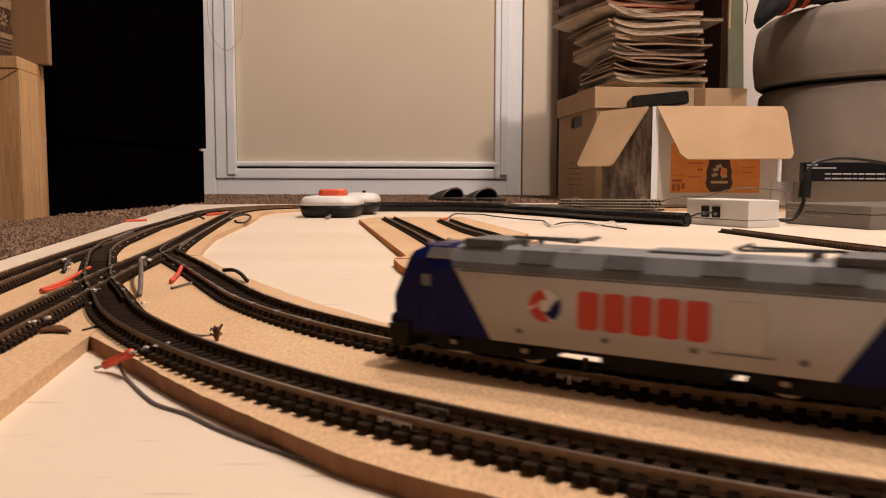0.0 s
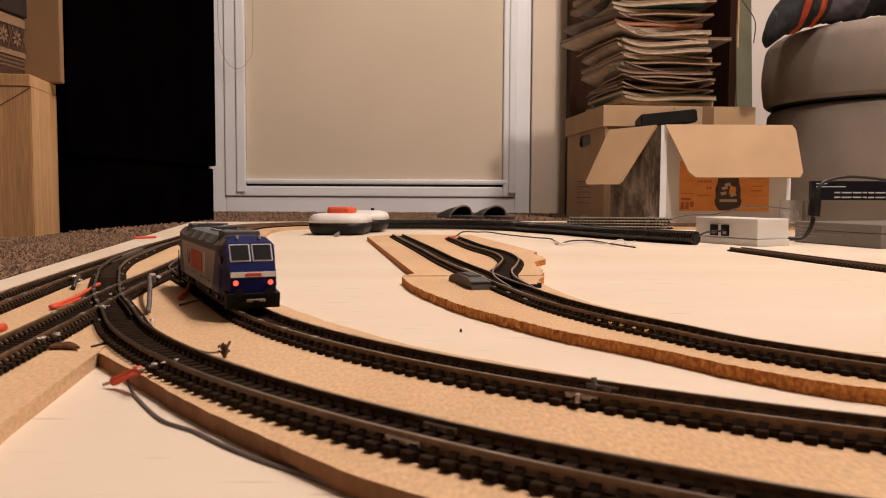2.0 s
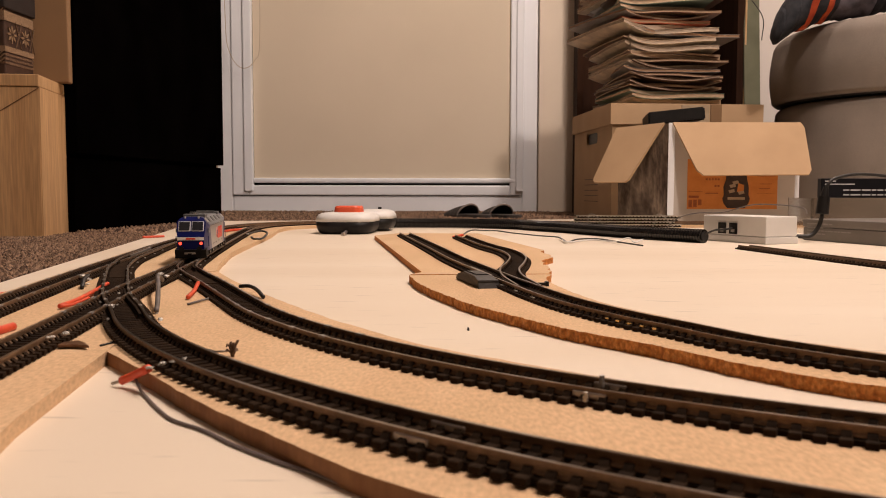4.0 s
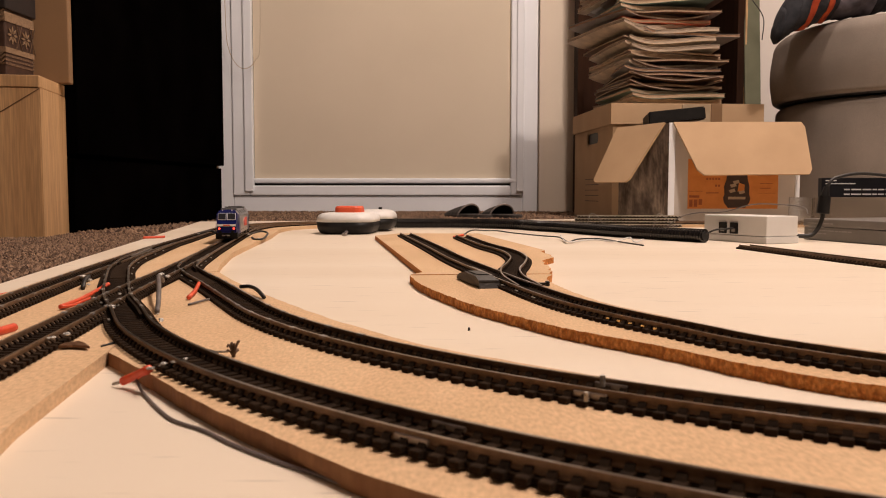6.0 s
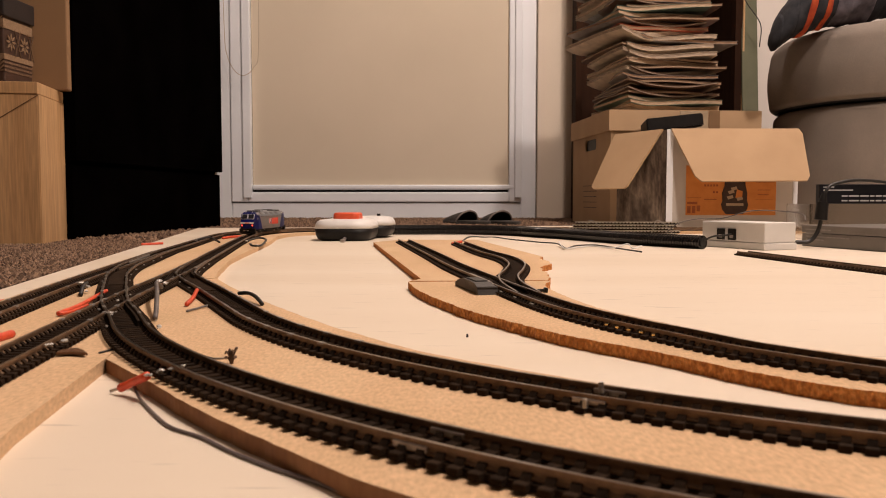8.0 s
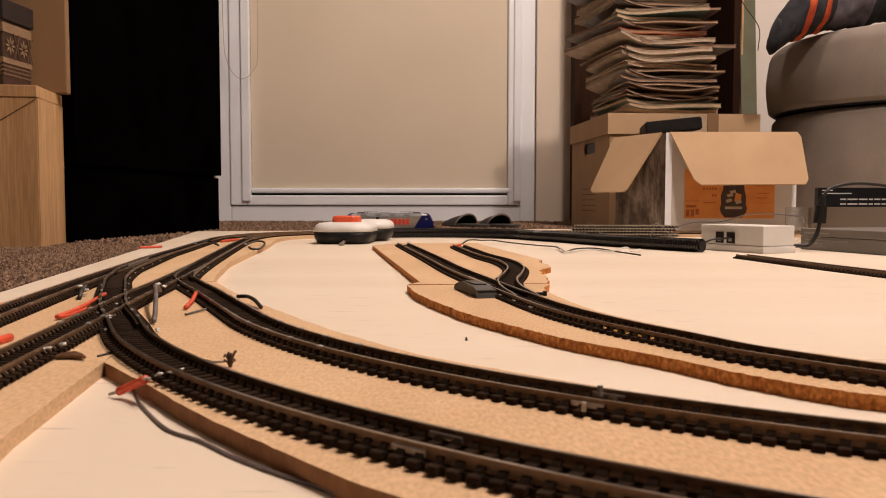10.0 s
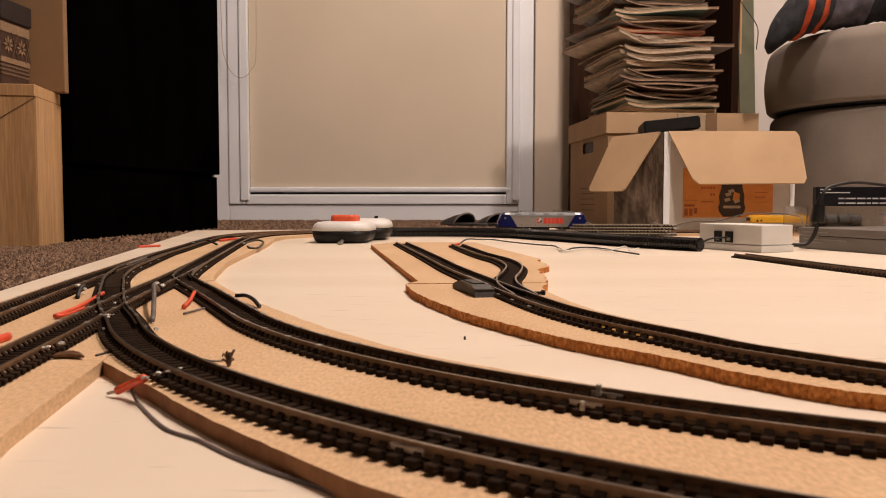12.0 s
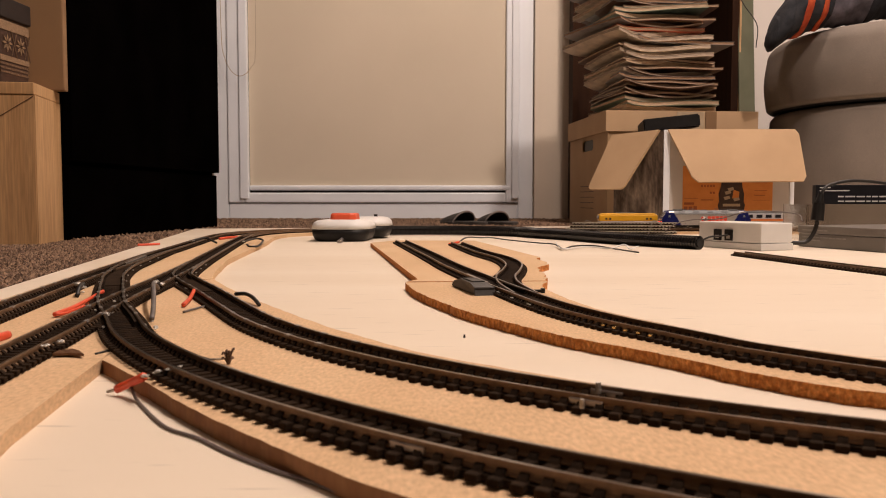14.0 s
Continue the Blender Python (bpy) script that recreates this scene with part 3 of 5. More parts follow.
# ---------- boxes and poufs ----------
def archive_box():
    c = thing("archive_box", pose(0.390, 1.985, FLOOR_Z, 0, 0, 5), "brown cardboard archive box with a lid, standing on the carpet", "cardboard box")
    w, d, h = 0.36, 0.37, 0.274
    part("front_panel", box(0, w, 0, 0.004, 0, h), CARD, c)
    part("back_panel", box(0, w, d - 0.004, d, 0, h), CARD, c)
    part("side_panel", box(w - 0.004, w, 0.004, d - 0.004, 0, h), CARD, c)
    part("bottom", box(0.004, w - 0.004, 0.004, d - 0.004, 0, 0.004), CARD, c)
    # side with a hand hole cut through
    b = bmesh.new()
    hole = rounded(0.13, 0.235, 0.192, 0.220, 0.010, 4)
    rim = [(d - 0.004, 0), (d - 0.004, h), (0.004, h), (0.004, 0)]
    for x in (0, 0.004):
        inner, outer = [b.verts.new((x, y, z)) for y, z in hole], [b.verts.new((x, y, z)) for y, z in rim]
        n = len(inner)
        for k in range(4):
            q = n // 4
            for a in range(q - 1):
                b.faces.new((inner[k * q + a], inner[k * q + a + 1], outer[k]))
            b.faces.new((inner[k * q + q - 1], inner[(k * q + q) % n], outer[(k + 1) % 4], outer[k]))
    part("side_panel", b, CARD, c, "side panel with a hand hole")
    b = box(-0.006, -0.002, -0.006, d + 0.006, h - 0.045, h + 0.004)
    box(-0.002, w + 0.006, -0.006, -0.002, h - 0.045, h + 0.004, bm=b)
    box(w + 0.002, w + 0.006, -0.002, d + 0.006, h - 0.045, h + 0.004, bm=b)
    box(-0.002, w + 0.002, -0.002, d + 0.006, h + 0.0, h + 0.004, bm=b)
    part("lid", b, CARD_IN, c, "lighter cardboard lid")
    part("lid_tape", box(0.235, 0.262, -0.0085, -0.0065, h - 0.044, h + 0.003), TAN_BOARD, c, "strip of brown tape")
    part("lid_label", box(0.165, 0.232, -0.0085, -0.0065, h - 0.040, h + 0.002), CREAM, c, "pale paper label")
    # black block gives the hole its inner shade
    part("handle_shadow", box(0.0045, 0.012, 0.11, 0.255, 0.180, 0.229), BLACK_PLASTIC, c, "black block standing in for shade inside the hand hole")
    for k in range(5):
        part("print_bar", box(-0.0012, -0.0002, 0.12, 0.25, 0.045 + k * 0.014, 0.0465 + k * 0.014), PATTERN_BROWN, c)
    return c


archive_box()
b = prism([(-0.012, 0.0), (0.05, 0.0), (0.05, 0.022), (-0.012, 0.030)], -0.065, 0.065, 0.003)
solo("black_tray", b, BLACK_PLASTIC, "black plastic tray lying on a carton's rim", "tray", m=pose(0.525, 1.93, 0.222, 0, -6, 0))


def carton_panel(outline, thick, m, parent, name, material, label=""):
    return part(name, slab(outline, 0, thick), material, parent, label, at=m)


ORANGE = mat("orange_print", (0.62, 0.21, 0.035), (0.70, 0.26, 0.05), 50, 0.6)
PRINT_RUST = mat("rust_print", (0.30, 0.075, 0.018), (0.38, 0.11, 0.03), 60, 0.7)
CARTON_WHITE = mat("white_coated_board", (0.50, 0.46, 0.42), (0.58, 0.53, 0.48), 14, 0.7, 0.1, 200)
CARTON_GREY = mat("worn_printed_board", (0.06, 0.038, 0.027), (0.30, 0.24, 0.19), 38, 0.8, 0.1, 300, stretch=(1, 1, 0.5), fine=160, amp=(0.6, 1.2))


def open_carton():
    c = thing("open_carton", pose(0.462, 1.75, 0.0), "open white-coated carton with its brown flaps folded out", "cardboard box")
    w, d, h = 0.272, 0.155, 0.206
    part("front", box(0, w, 0, 0.004, 0, h), CARTON_WHITE, c, "white-coated front panel with an orange print")
    part("back", box(-0.068, w - 0.004, d - 0.004, d, 0, h), CARD, c)
    side = box(0, 0.004, 0.004, 0.168, 0, h)
    part("side", side, CARTON_GREY, c, "worn printed side panel", at=pose(0, 0, 0, 0, 0, 26))
    part("side", box(w - 0.004, w, 0.004, d - 0.004, 0, h), CARTON_WHITE, c)
    part("rim", box(-0.001, 0.012, -0.0015, 0.0, 0, h + 0.001), WHITE_FRAME, c, "bright white worn corner")
    part("rim", box(w - 0.008, w + 0.001, -0.0015, 0.0, 0, h + 0.001), WHITE_FRAME, c, "bright white worn corner")
    carton_panel([(0.006, 0.0), (w - 0.002, 0.0), (w + 0.004, -0.012), (w + 0.001, -0.112), (w - 0.006, -0.123), (0.054, -0.125), (0.042, -0.113)], 0.004, Matrix.Translation((0, -0.003, h)) @ pose(0, 0, 0, 62), c, "flap", CARD_IN, "long brown flap hanging outwards")
    carton_panel([(0.0, 0.006), (0.0, 0.166), (-0.132, 0.170), (-0.138, 0.160), (-0.138, 0.052), (-0.132, 0.044)], 0.004, Matrix.Translation((-0.004, 0, h)) @ pose(0, 0, 0, 0, 0, 26) @ pose(0, 0, 0, 0, -63), c, "flap", CARD_IN, "short brown flap hanging outwards")
    lab = part("print_panel", box(0.040, 0.228, -0.0012, 0.0, 0.028, 0.132), ORANGE, c, "orange printed panel")
    # a dark bottle shape and bars of small print
    bt = [(-0.018, -0.004), (0.018, -0.004), (0.026, 0.006), (0.0285, 0.016), (0.0255, 0.024), (0.026, 0.040), (0.022, 0.055), (0.020, 0.086), (-0.020, 0.086), (-0.022, 0.055), (-0.027, 0.040), (-0.0255, 0.024), (-0.0285, 0.016), (-0.026, 0.006)]
    carton_panel(bt, 0.001, Matrix.Translation((0.142, -0.0014, 0.034)) @ pose(0, 0, 0, 90), lab, "bottle_print", PATTERN_BROWN)
    carton_panel([(0.001, 0.0), (0.015, 0.002), (0.016, 0.014), (0.004, 0.018)], 0.0006, Matrix.Translation((0.142, -0.0026, 0.064)) @ pose(0, 0, 0, 90), lab, "label_print", ORANGE)
    carton_panel([(-0.018, 0), (0.018, 0), (0.018, 0.0055), (-0.018, 0.0055)], 0.0006, Matrix.Translation((0.142, -0.0026, 0.0475)) @ pose(0, 0, 0, 90), lab, "label_print", CREAM)
    for x, z in ((-0.012, 0.060), (-0.006, 0.070), (-0.014, 0.044), (0.006, 0.040)):
        carton_panel([(0, 0), (0.011, 0.003), (0.009, 0.009), (-0.003, 0.006)], 0.0006, Matrix.Translation((0.142 + x, -0.0026, 0.030 + z * 0.7)) @ pose(0, 0, 0, 90), lab, "glint_print", CREAM)
    # rows of tiny marks and framed boxes in a darker orange
    for row, n in ((0.101, 5), (0.088, 5), (0.074, 2)):
        for k in range(n):
            part("print_bar", box(0.078 + (5 - n + k) * 0.0062, 0.082 + (5 - n + k) * 0.0062, -0.002, -0.0013, row, row + 0.0042), PRINT_RUST, lab)
    for x0, x1, z0, z1 in ((0.043, 0.072, 0.064, 0.0648), (0.043, 0.064, 0.051, 0.0558), (0.043, 0.050, 0.032, 0.047), (0.053, 0.060, 0.032, 0.047), (0.063, 0.070, 0.036, 0.048), (0.078, 0.104, 0.060, 0.062), (0.186, 0.224, 0.096, 0.0966), (0.188, 0.220, 0.104, 0.106), (0.186, 0.222, 0.060, 0.0606), (0.190, 0.212, 0.070, 0.0715), (0.190, 0.216, 0.080, 0.0812)):
        part("print_bar", box(x0, x1, -0.002, -0.0013, z0, z1), PRINT_RUST, lab)
    return c


open_carton()

PAGE = [mat("aged_pages", (0.34, 0.23, 0.145), (0.60, 0.45, 0.31), 300, 0.8, 0.4, 500, stretch=(0.15, 0.15, 3.0)),
        mat("grey_pages", (0.30, 0.22, 0.16), (0.55, 0.45, 0.35), 300, 0.8, 0.4, 500, stretch=(0.15, 0.15, 3.0)),
        mat("tan_pages", (0.27, 0.15, 0.085), (0.46, 0.30, 0.19), 300, 0.8, 0.4, 500, stretch=(0.15, 0.15, 3.0))]
COVER = [mat("cover_" + n, c, tuple(min(1, v * 1.6) for v in c), 25, 0.4) for n, c in (("brown", (0.10, 0.05, 0.03)), ("cream", (0.5, 0.42, 0.32)), ("teal", (0.12, 0.17, 0.14)), ("red", (0.36, 0.07, 0.03)), ("grey", (0.22, 0.2, 0.19)))]


def magazine(t, seed, cover, page, bend):
    """A folded magazine: rounded spine towards -x, wavy pages."""
    rng = random.Random(seed)
    w, d = rng.uniform(0.200, 0.232), rng.uniform(0.25, 0.30)
    a, ph = rng.uniform(0.001, 0.004) * bend, rng.uniform(0, 6)
    nx, ny = 16, 6

    def z_of(x, y):
        return a * math.sin(x * 26 + ph) + a * 0.6 * math.sin(y * 21 + ph * 2) + bend * 0.010 * max(0.0, 1 - x / 0.06) ** 2

    def sheet(z0, z1, x_in, grow):
        b = bmesh.new()
        top, bot = [], []
        for i in range(nx + 1):
            x = x_in + (w + grow - x_in) * i / nx
            squeeze = 0.35 + 0.65 * min(1.0, (i + 0.4) / 2.2) ** 0.5
            mid = (z0 + z1) / 2
            for rows_, z in ((top, z1), (bot, z0)):
                rows_.append([b.verts.new((x, d * j / ny + grow * (-1 if j == 0 else 1 if j == ny else 0), mid + (z - mid) * squeeze + z_of(x, d * j / ny))) for j in range(ny + 1)])
        for i in range(nx):
            for j in range(ny):
                b.faces.new((top[i][j], top[i + 1][j], top[i + 1][j + 1], top[i][j + 1]))
                b.faces.new((bot[i][j], bot[i][j + 1], bot[i + 1][j + 1], bot[i + 1][j]))
            b.faces.new((bot[i][0], bot[i + 1][0], top[i + 1][0], top[i][0]))
            b.faces.new((bot[i][ny], top[i][ny], top[i + 1][ny], bot[i + 1][ny]))
        for j in range(ny):
            b.faces.new((bot[0][j], top[0][j], top[0][j + 1], bot[0][j + 1]))
            b.faces.new((bot[nx][j], bot[nx][j + 1], top[nx][j + 1], top[nx][j]))
        return b

    m = thing("magazine", pose(0, 0, 0), "well-thumbed folded magazine in a tall uneven pile", "magazine", "pile of old magazines")
    part("page_block", sheet(0.0006, t - 0.0006, 0.001, 0.0), PAGE[page], m)
    part("cover", sheet(t - 0.0006, t, 0.0, 0.0015), COVER[cover], m)
    part("cover", sheet(0.0, 0.0006, 0.0, 0.0015), COVER[cover], m)
    return m


rng = random.Random(11)
protos = [magazine(t, 20 + k, (0, 1, 4, 1, 3, 0, 2)[k], (0, 1, 2, 0, 2, 1, 0)[k], 0.8 + 0.35 * (k % 3)) for k, t in enumerate((0.006, 0.009, 0.007, 0.012, 0.008, 0.005, 0.010))]
thick = (0.006, 0.009, 0.007, 0.012, 0.008, 0.005, 0.010)
z, used = FLOOR_Z + 0.2790, set()
for i in range(40):
    k = rng.randrange(7)
    high = i > 20
    turn = rng.uniform(-8, 8) + (6 if high else 2) + (10 if rng.random() < 0.12 else 0)
    dx = rng.uniform(-0.012, 0.012) - (0.012 if high else 0)
    m = pose(0.436 + dx + (0.035 if i == 19 else 0), 2.035 + rng.uniform(-0.014, 0.012), z, rng.uniform(-0.7, 0.7), rng.uniform(-1.0, 1.0) - (1.8 if high else 0), turn)
    if k in used:
        copy_thing(protos[k], m)
    else:
        protos[k].matrix_basis = m
        used.add(k)
    z += thick[k] + 0.0012


def lathe(profile, n=64, bm=None):
    b = bmesh.new()
    rings = [[b.verts.new((r * math.cos(k * math.tau / n), r * math.sin(k * math.tau / n), z)) for k in range(n)] for r, z in profile]
    for q, w in zip(rings, rings[1:]):
        for k in range(n):
            b.faces.new((q[k], q[(k + 1) % n], w[(k + 1) % n], w[k]))
    b.faces.new(rings[0][::-1])
    b.faces.new(rings[-1])
    return join(bm, b)


def pouf(z, h, x, y, r, e2, label):
    p = thing("pouf", pose(x, y, z), label, "pouf", "stacked poufs")
    e = 0.03
    prof = [(r * 0.6, 0)] + [(r - e * 0.5 + e * 0.5 * math.sin(a * math.pi / 16), 0.012 - 0.012 * math.cos(a * math.pi / 16)) for a in range(0, 9)]
    prof += [(r + 0.006 * math.sin(math.pi * k / 8), 0.012 + (h - e2 - 0.012) * k / 8) for k in range(1, 8)]
    prof += [(r - e2 * 1.2 + e2 * 1.2 * math.cos(a * math.pi / 20), h - e2 + e2 * math.sin(a * math.pi / 20)) for a in range(0, 11)]
    prof += [(r * 0.5, h + 0.002), (r * 0.05, h + 0.003)]
    part("cushion", lathe(prof, 72), GREY, p, smooth=True)
    part("base", lathe([(r * 0.95, -0.003), (r * 0.955, -0.0015), (r * 0.97, 0.0)], 72), GAP_DARK, p, "dark underside")
    return p


pouf(FLOOR_Z, 0.277, 1.127, 2.02, 0.318, 0.020, "round grey wool pouf standing on the carpet")
pouf(FLOOR_Z + 0.283, 0.167, 1.124, 2.02, 0.325, 0.040, "round grey wool pouf stacked on another")

NAVY = mat("navy_knit", (0.007, 0.008, 0.012), (0.022, 0.023, 0.028), 60, 0.95, 0.8, 500)
RED_KNIT = mat("orange_red_knit", (0.30, 0.035, 0.010), (0.46, 0.075, 0.018), 60, 0.95, 0.8, 500)
GREY_KNIT = mat("violet_grey_fleece", (0.05, 0.045, 0.056), (0.13, 0.118, 0.145), 40, 0.95, 1.0, 300)


def bundle():
    c = thing("knitted_scarf", pose(0.0, 1.90, -0.006), "dark knitted scarf with orange-red stripes, bunched on a pouf", "scarf")

    def roll(ctrl, r0, r1, material, name):
        """A length of the bunched roll, with lumps and creases."""
        pts = spline(ctrl, 0.004)
        n = len(pts)
        b = bmesh.new()
        rings = []
        for i, p in enumerate(pts):
            u = i / (n - 1)
            r = r0 + (r1 - r0) * u
            ring = []
            for k in range(28):
                a = k * math.tau / 28
                q = Vector((p[0] * 30, math.cos(a) * 1.4, math.sin(a) * 1.4))
                k2 = 1 + 0.16 * noise.noise(q) + 0.06 * noise.noise(q * 3.1)
                ring.append(b.verts.new((p[0] + 0.3 * r * math.sin(a) * 0.6, p[1] + r * k2 * math.cos(a), p[2] + r * k2 * math.sin(a))))
            rings.append(ring)
        for q, w in zip(rings, rings[1:]):
            for k in range(28):
                b.faces.new((q[k], q[(k + 1) % 28], w[(k + 1) % 28], w[k]))
        b.faces.new(rings[0])
        b.faces.new(rings[-1][::-1])
        part(name, b, material, c, smooth=True)

    along_x = [(0.733, 0.430), (0.745, 0.444), (0.763, 0.464), (0.792, 0.483), (0.832, 0.500), (0.908, 0.515), (1.02, 0.535)]

    def path(x0, x1):
        """The roll's middle line from x0 to x1, drooping over the pouf's rim."""
        return [(x, 0.0, float(np.interp(x, *zip(*along_x)))) for x in (x0, (x0 + x1) / 2, x1)]

    roll(path(0.731, 0.741), 0.020, 0.040, NAVY, "end")
    roll(path(0.741, 0.770), 0.040, 0.053, NAVY, "fold")
    roll(path(0.770, 0.793), 0.053, 0.056, NAVY, "fold")
    roll(path(0.793, 0.809), 0.057, 0.058, RED_KNIT, "stripe")
    roll(path(0.809, 0.833), 0.056, 0.056, NAVY, "fold")
    roll(path(0.833, 0.846), 0.058, 0.058, RED_KNIT, "stripe")
    roll(path(0.846, 0.858), 0.056, 0.056, NAVY, "fold")
    roll(path(0.858, 0.940), 0.056, 0.062, GREY_KNIT, "fleece_fold")
    roll(path(0.940, 1.03), 0.060, 0.056, NAVY, "fold")


bundle()

solo("hanging_cable", tube(spline([(0.835, 2.405, 0.645), (0.858, 2.405, 0.610), (0.894, 2.405, 0.556), (0.905, 2.44, 0.50)], 0.01), 0.0014, 6), BLACK_WIRE, "thin dark cord hanging before a green board", "cord", smooth=True)

# flat boxes beside the power cable
BOX_GREY = mat("grey_glossy_box", (0.16, 0.142, 0.128), (0.21, 0.19, 0.172), 12, 0.3, 0.05, 100)
BOX_BLACK = mat("black_glossy_box", (0.006, 0.006, 0.009), (0.011, 0.011, 0.015), 20, 0.45, spec=0.2)


BOX_PRINT = mat("pale_print", (0.30, 0.28, 0.26), None, 40, 0.5)
WHITE_PRINT = mat("white_print", (0.55, 0.55, 0.56), None, 40, 0.5)


def clear_plastic():
    m = mat("clear_plastic", (0.80, 0.78, 0.74), None, 30, 0.17)
    n = m.node_tree.nodes["Principled BSDF"]
    n.inputs["Transmission Weight"].default_value, n.inputs["IOR"].default_value = 1.0, 1.08
    return m


CLEAR = clear_plastic()


def low_box():
    """A low glossy carton lying askew; its long side carries lines of small print."""
    c = thing("flat_box", pose(0.515, 0.970, 0, 0, 0, 16.3), "low grey glossy box lying on the plywood", "box")
    d, w, h = 0.146, 0.30, 0.028
    part("body", box(0, w, 0, d, 0, h - 0.0105, 0.0008), BOX_GREY, c)
    part("lid", box(-0.0008, w + 0.0008, -0.0008, d + 0.0008, h - 0.010, h, 0.0012), BOX_GREY, c)
    for y0, z0, n in ((0.092, 0.0215, 0.047), (0.108, 0.0165, 0.030), (0.060, 0.0125, 0.078), (0.104, 0.0085, 0.034)):
        y, k = y0, 0
        while y < y0 + n:
            e = min(y + (0.007, 0.011, 0.005)[k % 3], y0 + n)
            part("print_bar", box(-0.0013, -0.0009, y, e - 0.0012, z0, z0 + 0.0016), BOX_PRINT, c)
            y, k = e, k + 1


def display_box():
    """A standing pack with a printed black header over a clear window."""
    c = thing("display_box", pose(0.5450, 1.250, 0, 0, 0, -1), "clear-windowed plastic pack with a black printed header", "box")
    w, d = 0.38, 0.09
    win = part("window", box(0, w, 0, 0.0012, 0.0, 0.0545), CLEAR, c, "clear plastic window")
    win.visible_shadow = False
    end = part("end_window", box(0, 0.0012, 0.0014, d, 0.0, 0.0545), CLEAR, c, "clear plastic window")
    end.visible_shadow = False
    part("edge_fold", box(-0.0012, 0.0030, -0.0010, -0.0002, 0.0, 0.0545), CLEAR, c, "pale folded plastic edge")
    hd = part("header", box(0.0125, w, -0.0012, 0.012, 0.0550, 0.0840, 0.0008), BOX_BLACK, c, "black printed header")
    for x0, z0, n in ((0.018, 0.0790, 0.016), (0.018, 0.0745, 0.044)):
        part("print_bar", box(x0, x0 + n, -0.0018, -0.0013, z0, z0 + 0.0016), WHITE_PRINT, hd)
    for z0 in (0.0655, 0.0585):
        x, k = 0.0455, 0
        while x < 0.16:
            n = (0.0085, 0.0145, 0.0125, 0.0060)[k % 4]
            part("print_bar", box(x, x + n, -0.0018, -0.0013, z0, z0 + 0.0021), WHITE_PRINT, hd)
            x, k = x + n + 0.0022, k + 1


low_box()
display_box()

# ---------- left side ----------
def pattern_box():
    c = thing("storage_box", pose(-0.653, 1.244, FLOOR_Z + 0.2405, 0, 0, -3), "dark brown storage box with a snowflake pattern, on a low cabinet", "storage box")
    dp = 0.076
    part("body", box(-0.30, 0, 0, dp, 0, 0.110, 0.002), PATTERN_BROWN, c)
    part("lid", box(-0.304, 0.004, -0.004, dp + 0.004, 0.097, 0.128, 0.002), LID_BROWN, c, "plain dark brown lid")
    for z0, z1 in ((0.080, 0.094), (0.0345, 0.0425)):
        part("band", box(-0.301, 0.001, -0.001, dp + 0.001, z0, z1), KNIT_CREAM, c)
    for z0 in (0.0285, 0.0225, 0.0165):
        part("thin_band", box(-0.3006, 0.0006, -0.0006, dp + 0.0006, z0, z0 + 0.0032), STITCH, c)
    flip = Matrix(((0, 0, 1, 0), (1, 0, 0, 0), (0, 1, 0, 0), (0, 0, 0, 1)))
    for y in (0.018, 0.054):
        b = petal(0)
        for a in range(1, 8):
            b = join(b, petal(a))
        part("snowflake", b, KNIT_CREAM, c, at=Matrix.Translation((0.0006, y, 0.0615)) @ flip)
    for y in (0.036, 0.072):
        for k in (-1, 1):
            b = box(-0.0006, 0.0006, -0.022, 0.022, 0, 0.001)
            part("lattice_line", b, STITCH, c, at=Matrix.Translation((0.0004, y, 0.0615)) @ flip @ pose(0, 0, 0, 0, 0, k * 22))
    # zigzag columns on the front
    for z0 in (0.082, 0.022):
        for k in range(3):
            for g in (-1, 1):
                part("zigzag", box(-0.0045, 0.0045, -0.0008, 0.0008, 0, 0.001), KNIT_CREAM, c, at=Matrix.Translation((-0.006 + g * 0.003, -0.0016, z0 + k * 0.006)) @ pose(0, 0, 0, 90, 0, 0) @ pose(0, 0, 0, 0, 0, g * 42))
    b = petal(0)
    for a in range(1, 8):
        b = join(b, petal(a))
    part("snowflake", b, KNIT_CREAM, c, at=Matrix.Translation((-0.02, -0.0006, 0.0615)) @ pose(0, 0, 0, 90))


LID_BROWN = mat("dark_brown_lid", (0.010, 0.005, 0.003), (0.018, 0.009, 0.006), 60, 0.75, 0.1, 300)
KNIT_CREAM = mat("dark_cream_print", (0.19, 0.12, 0.066), (0.27, 0.175, 0.10), 500, 0.8, detail=2)
STITCH = mat("tan_stitched_print", (0.085, 0.046, 0.024), (0.16, 0.095, 0.052), 400, 0.8, detail=1)


def petal(a):
    b = slab([(0.0025, 0.0), (0.0075, -0.0020), (0.0135, 0.0), (0.0075, 0.0020)], 0, 0.001)
    b.transform(pose(0, 0, 0, 0, 0, a * 45))
    return b


pattern_box()

# ---------- slippers on the carpet ----------
FELT = mat("dark_grey_felt", (0.035, 0.03, 0.027), (0.07, 0.06, 0.052), 60, 0.95, 0.6, 600)
RIM = mat("grey_binding", (0.19, 0.145, 0.13), (0.22, 0.20, 0.18), 60, 0.9, 0.3, 600)


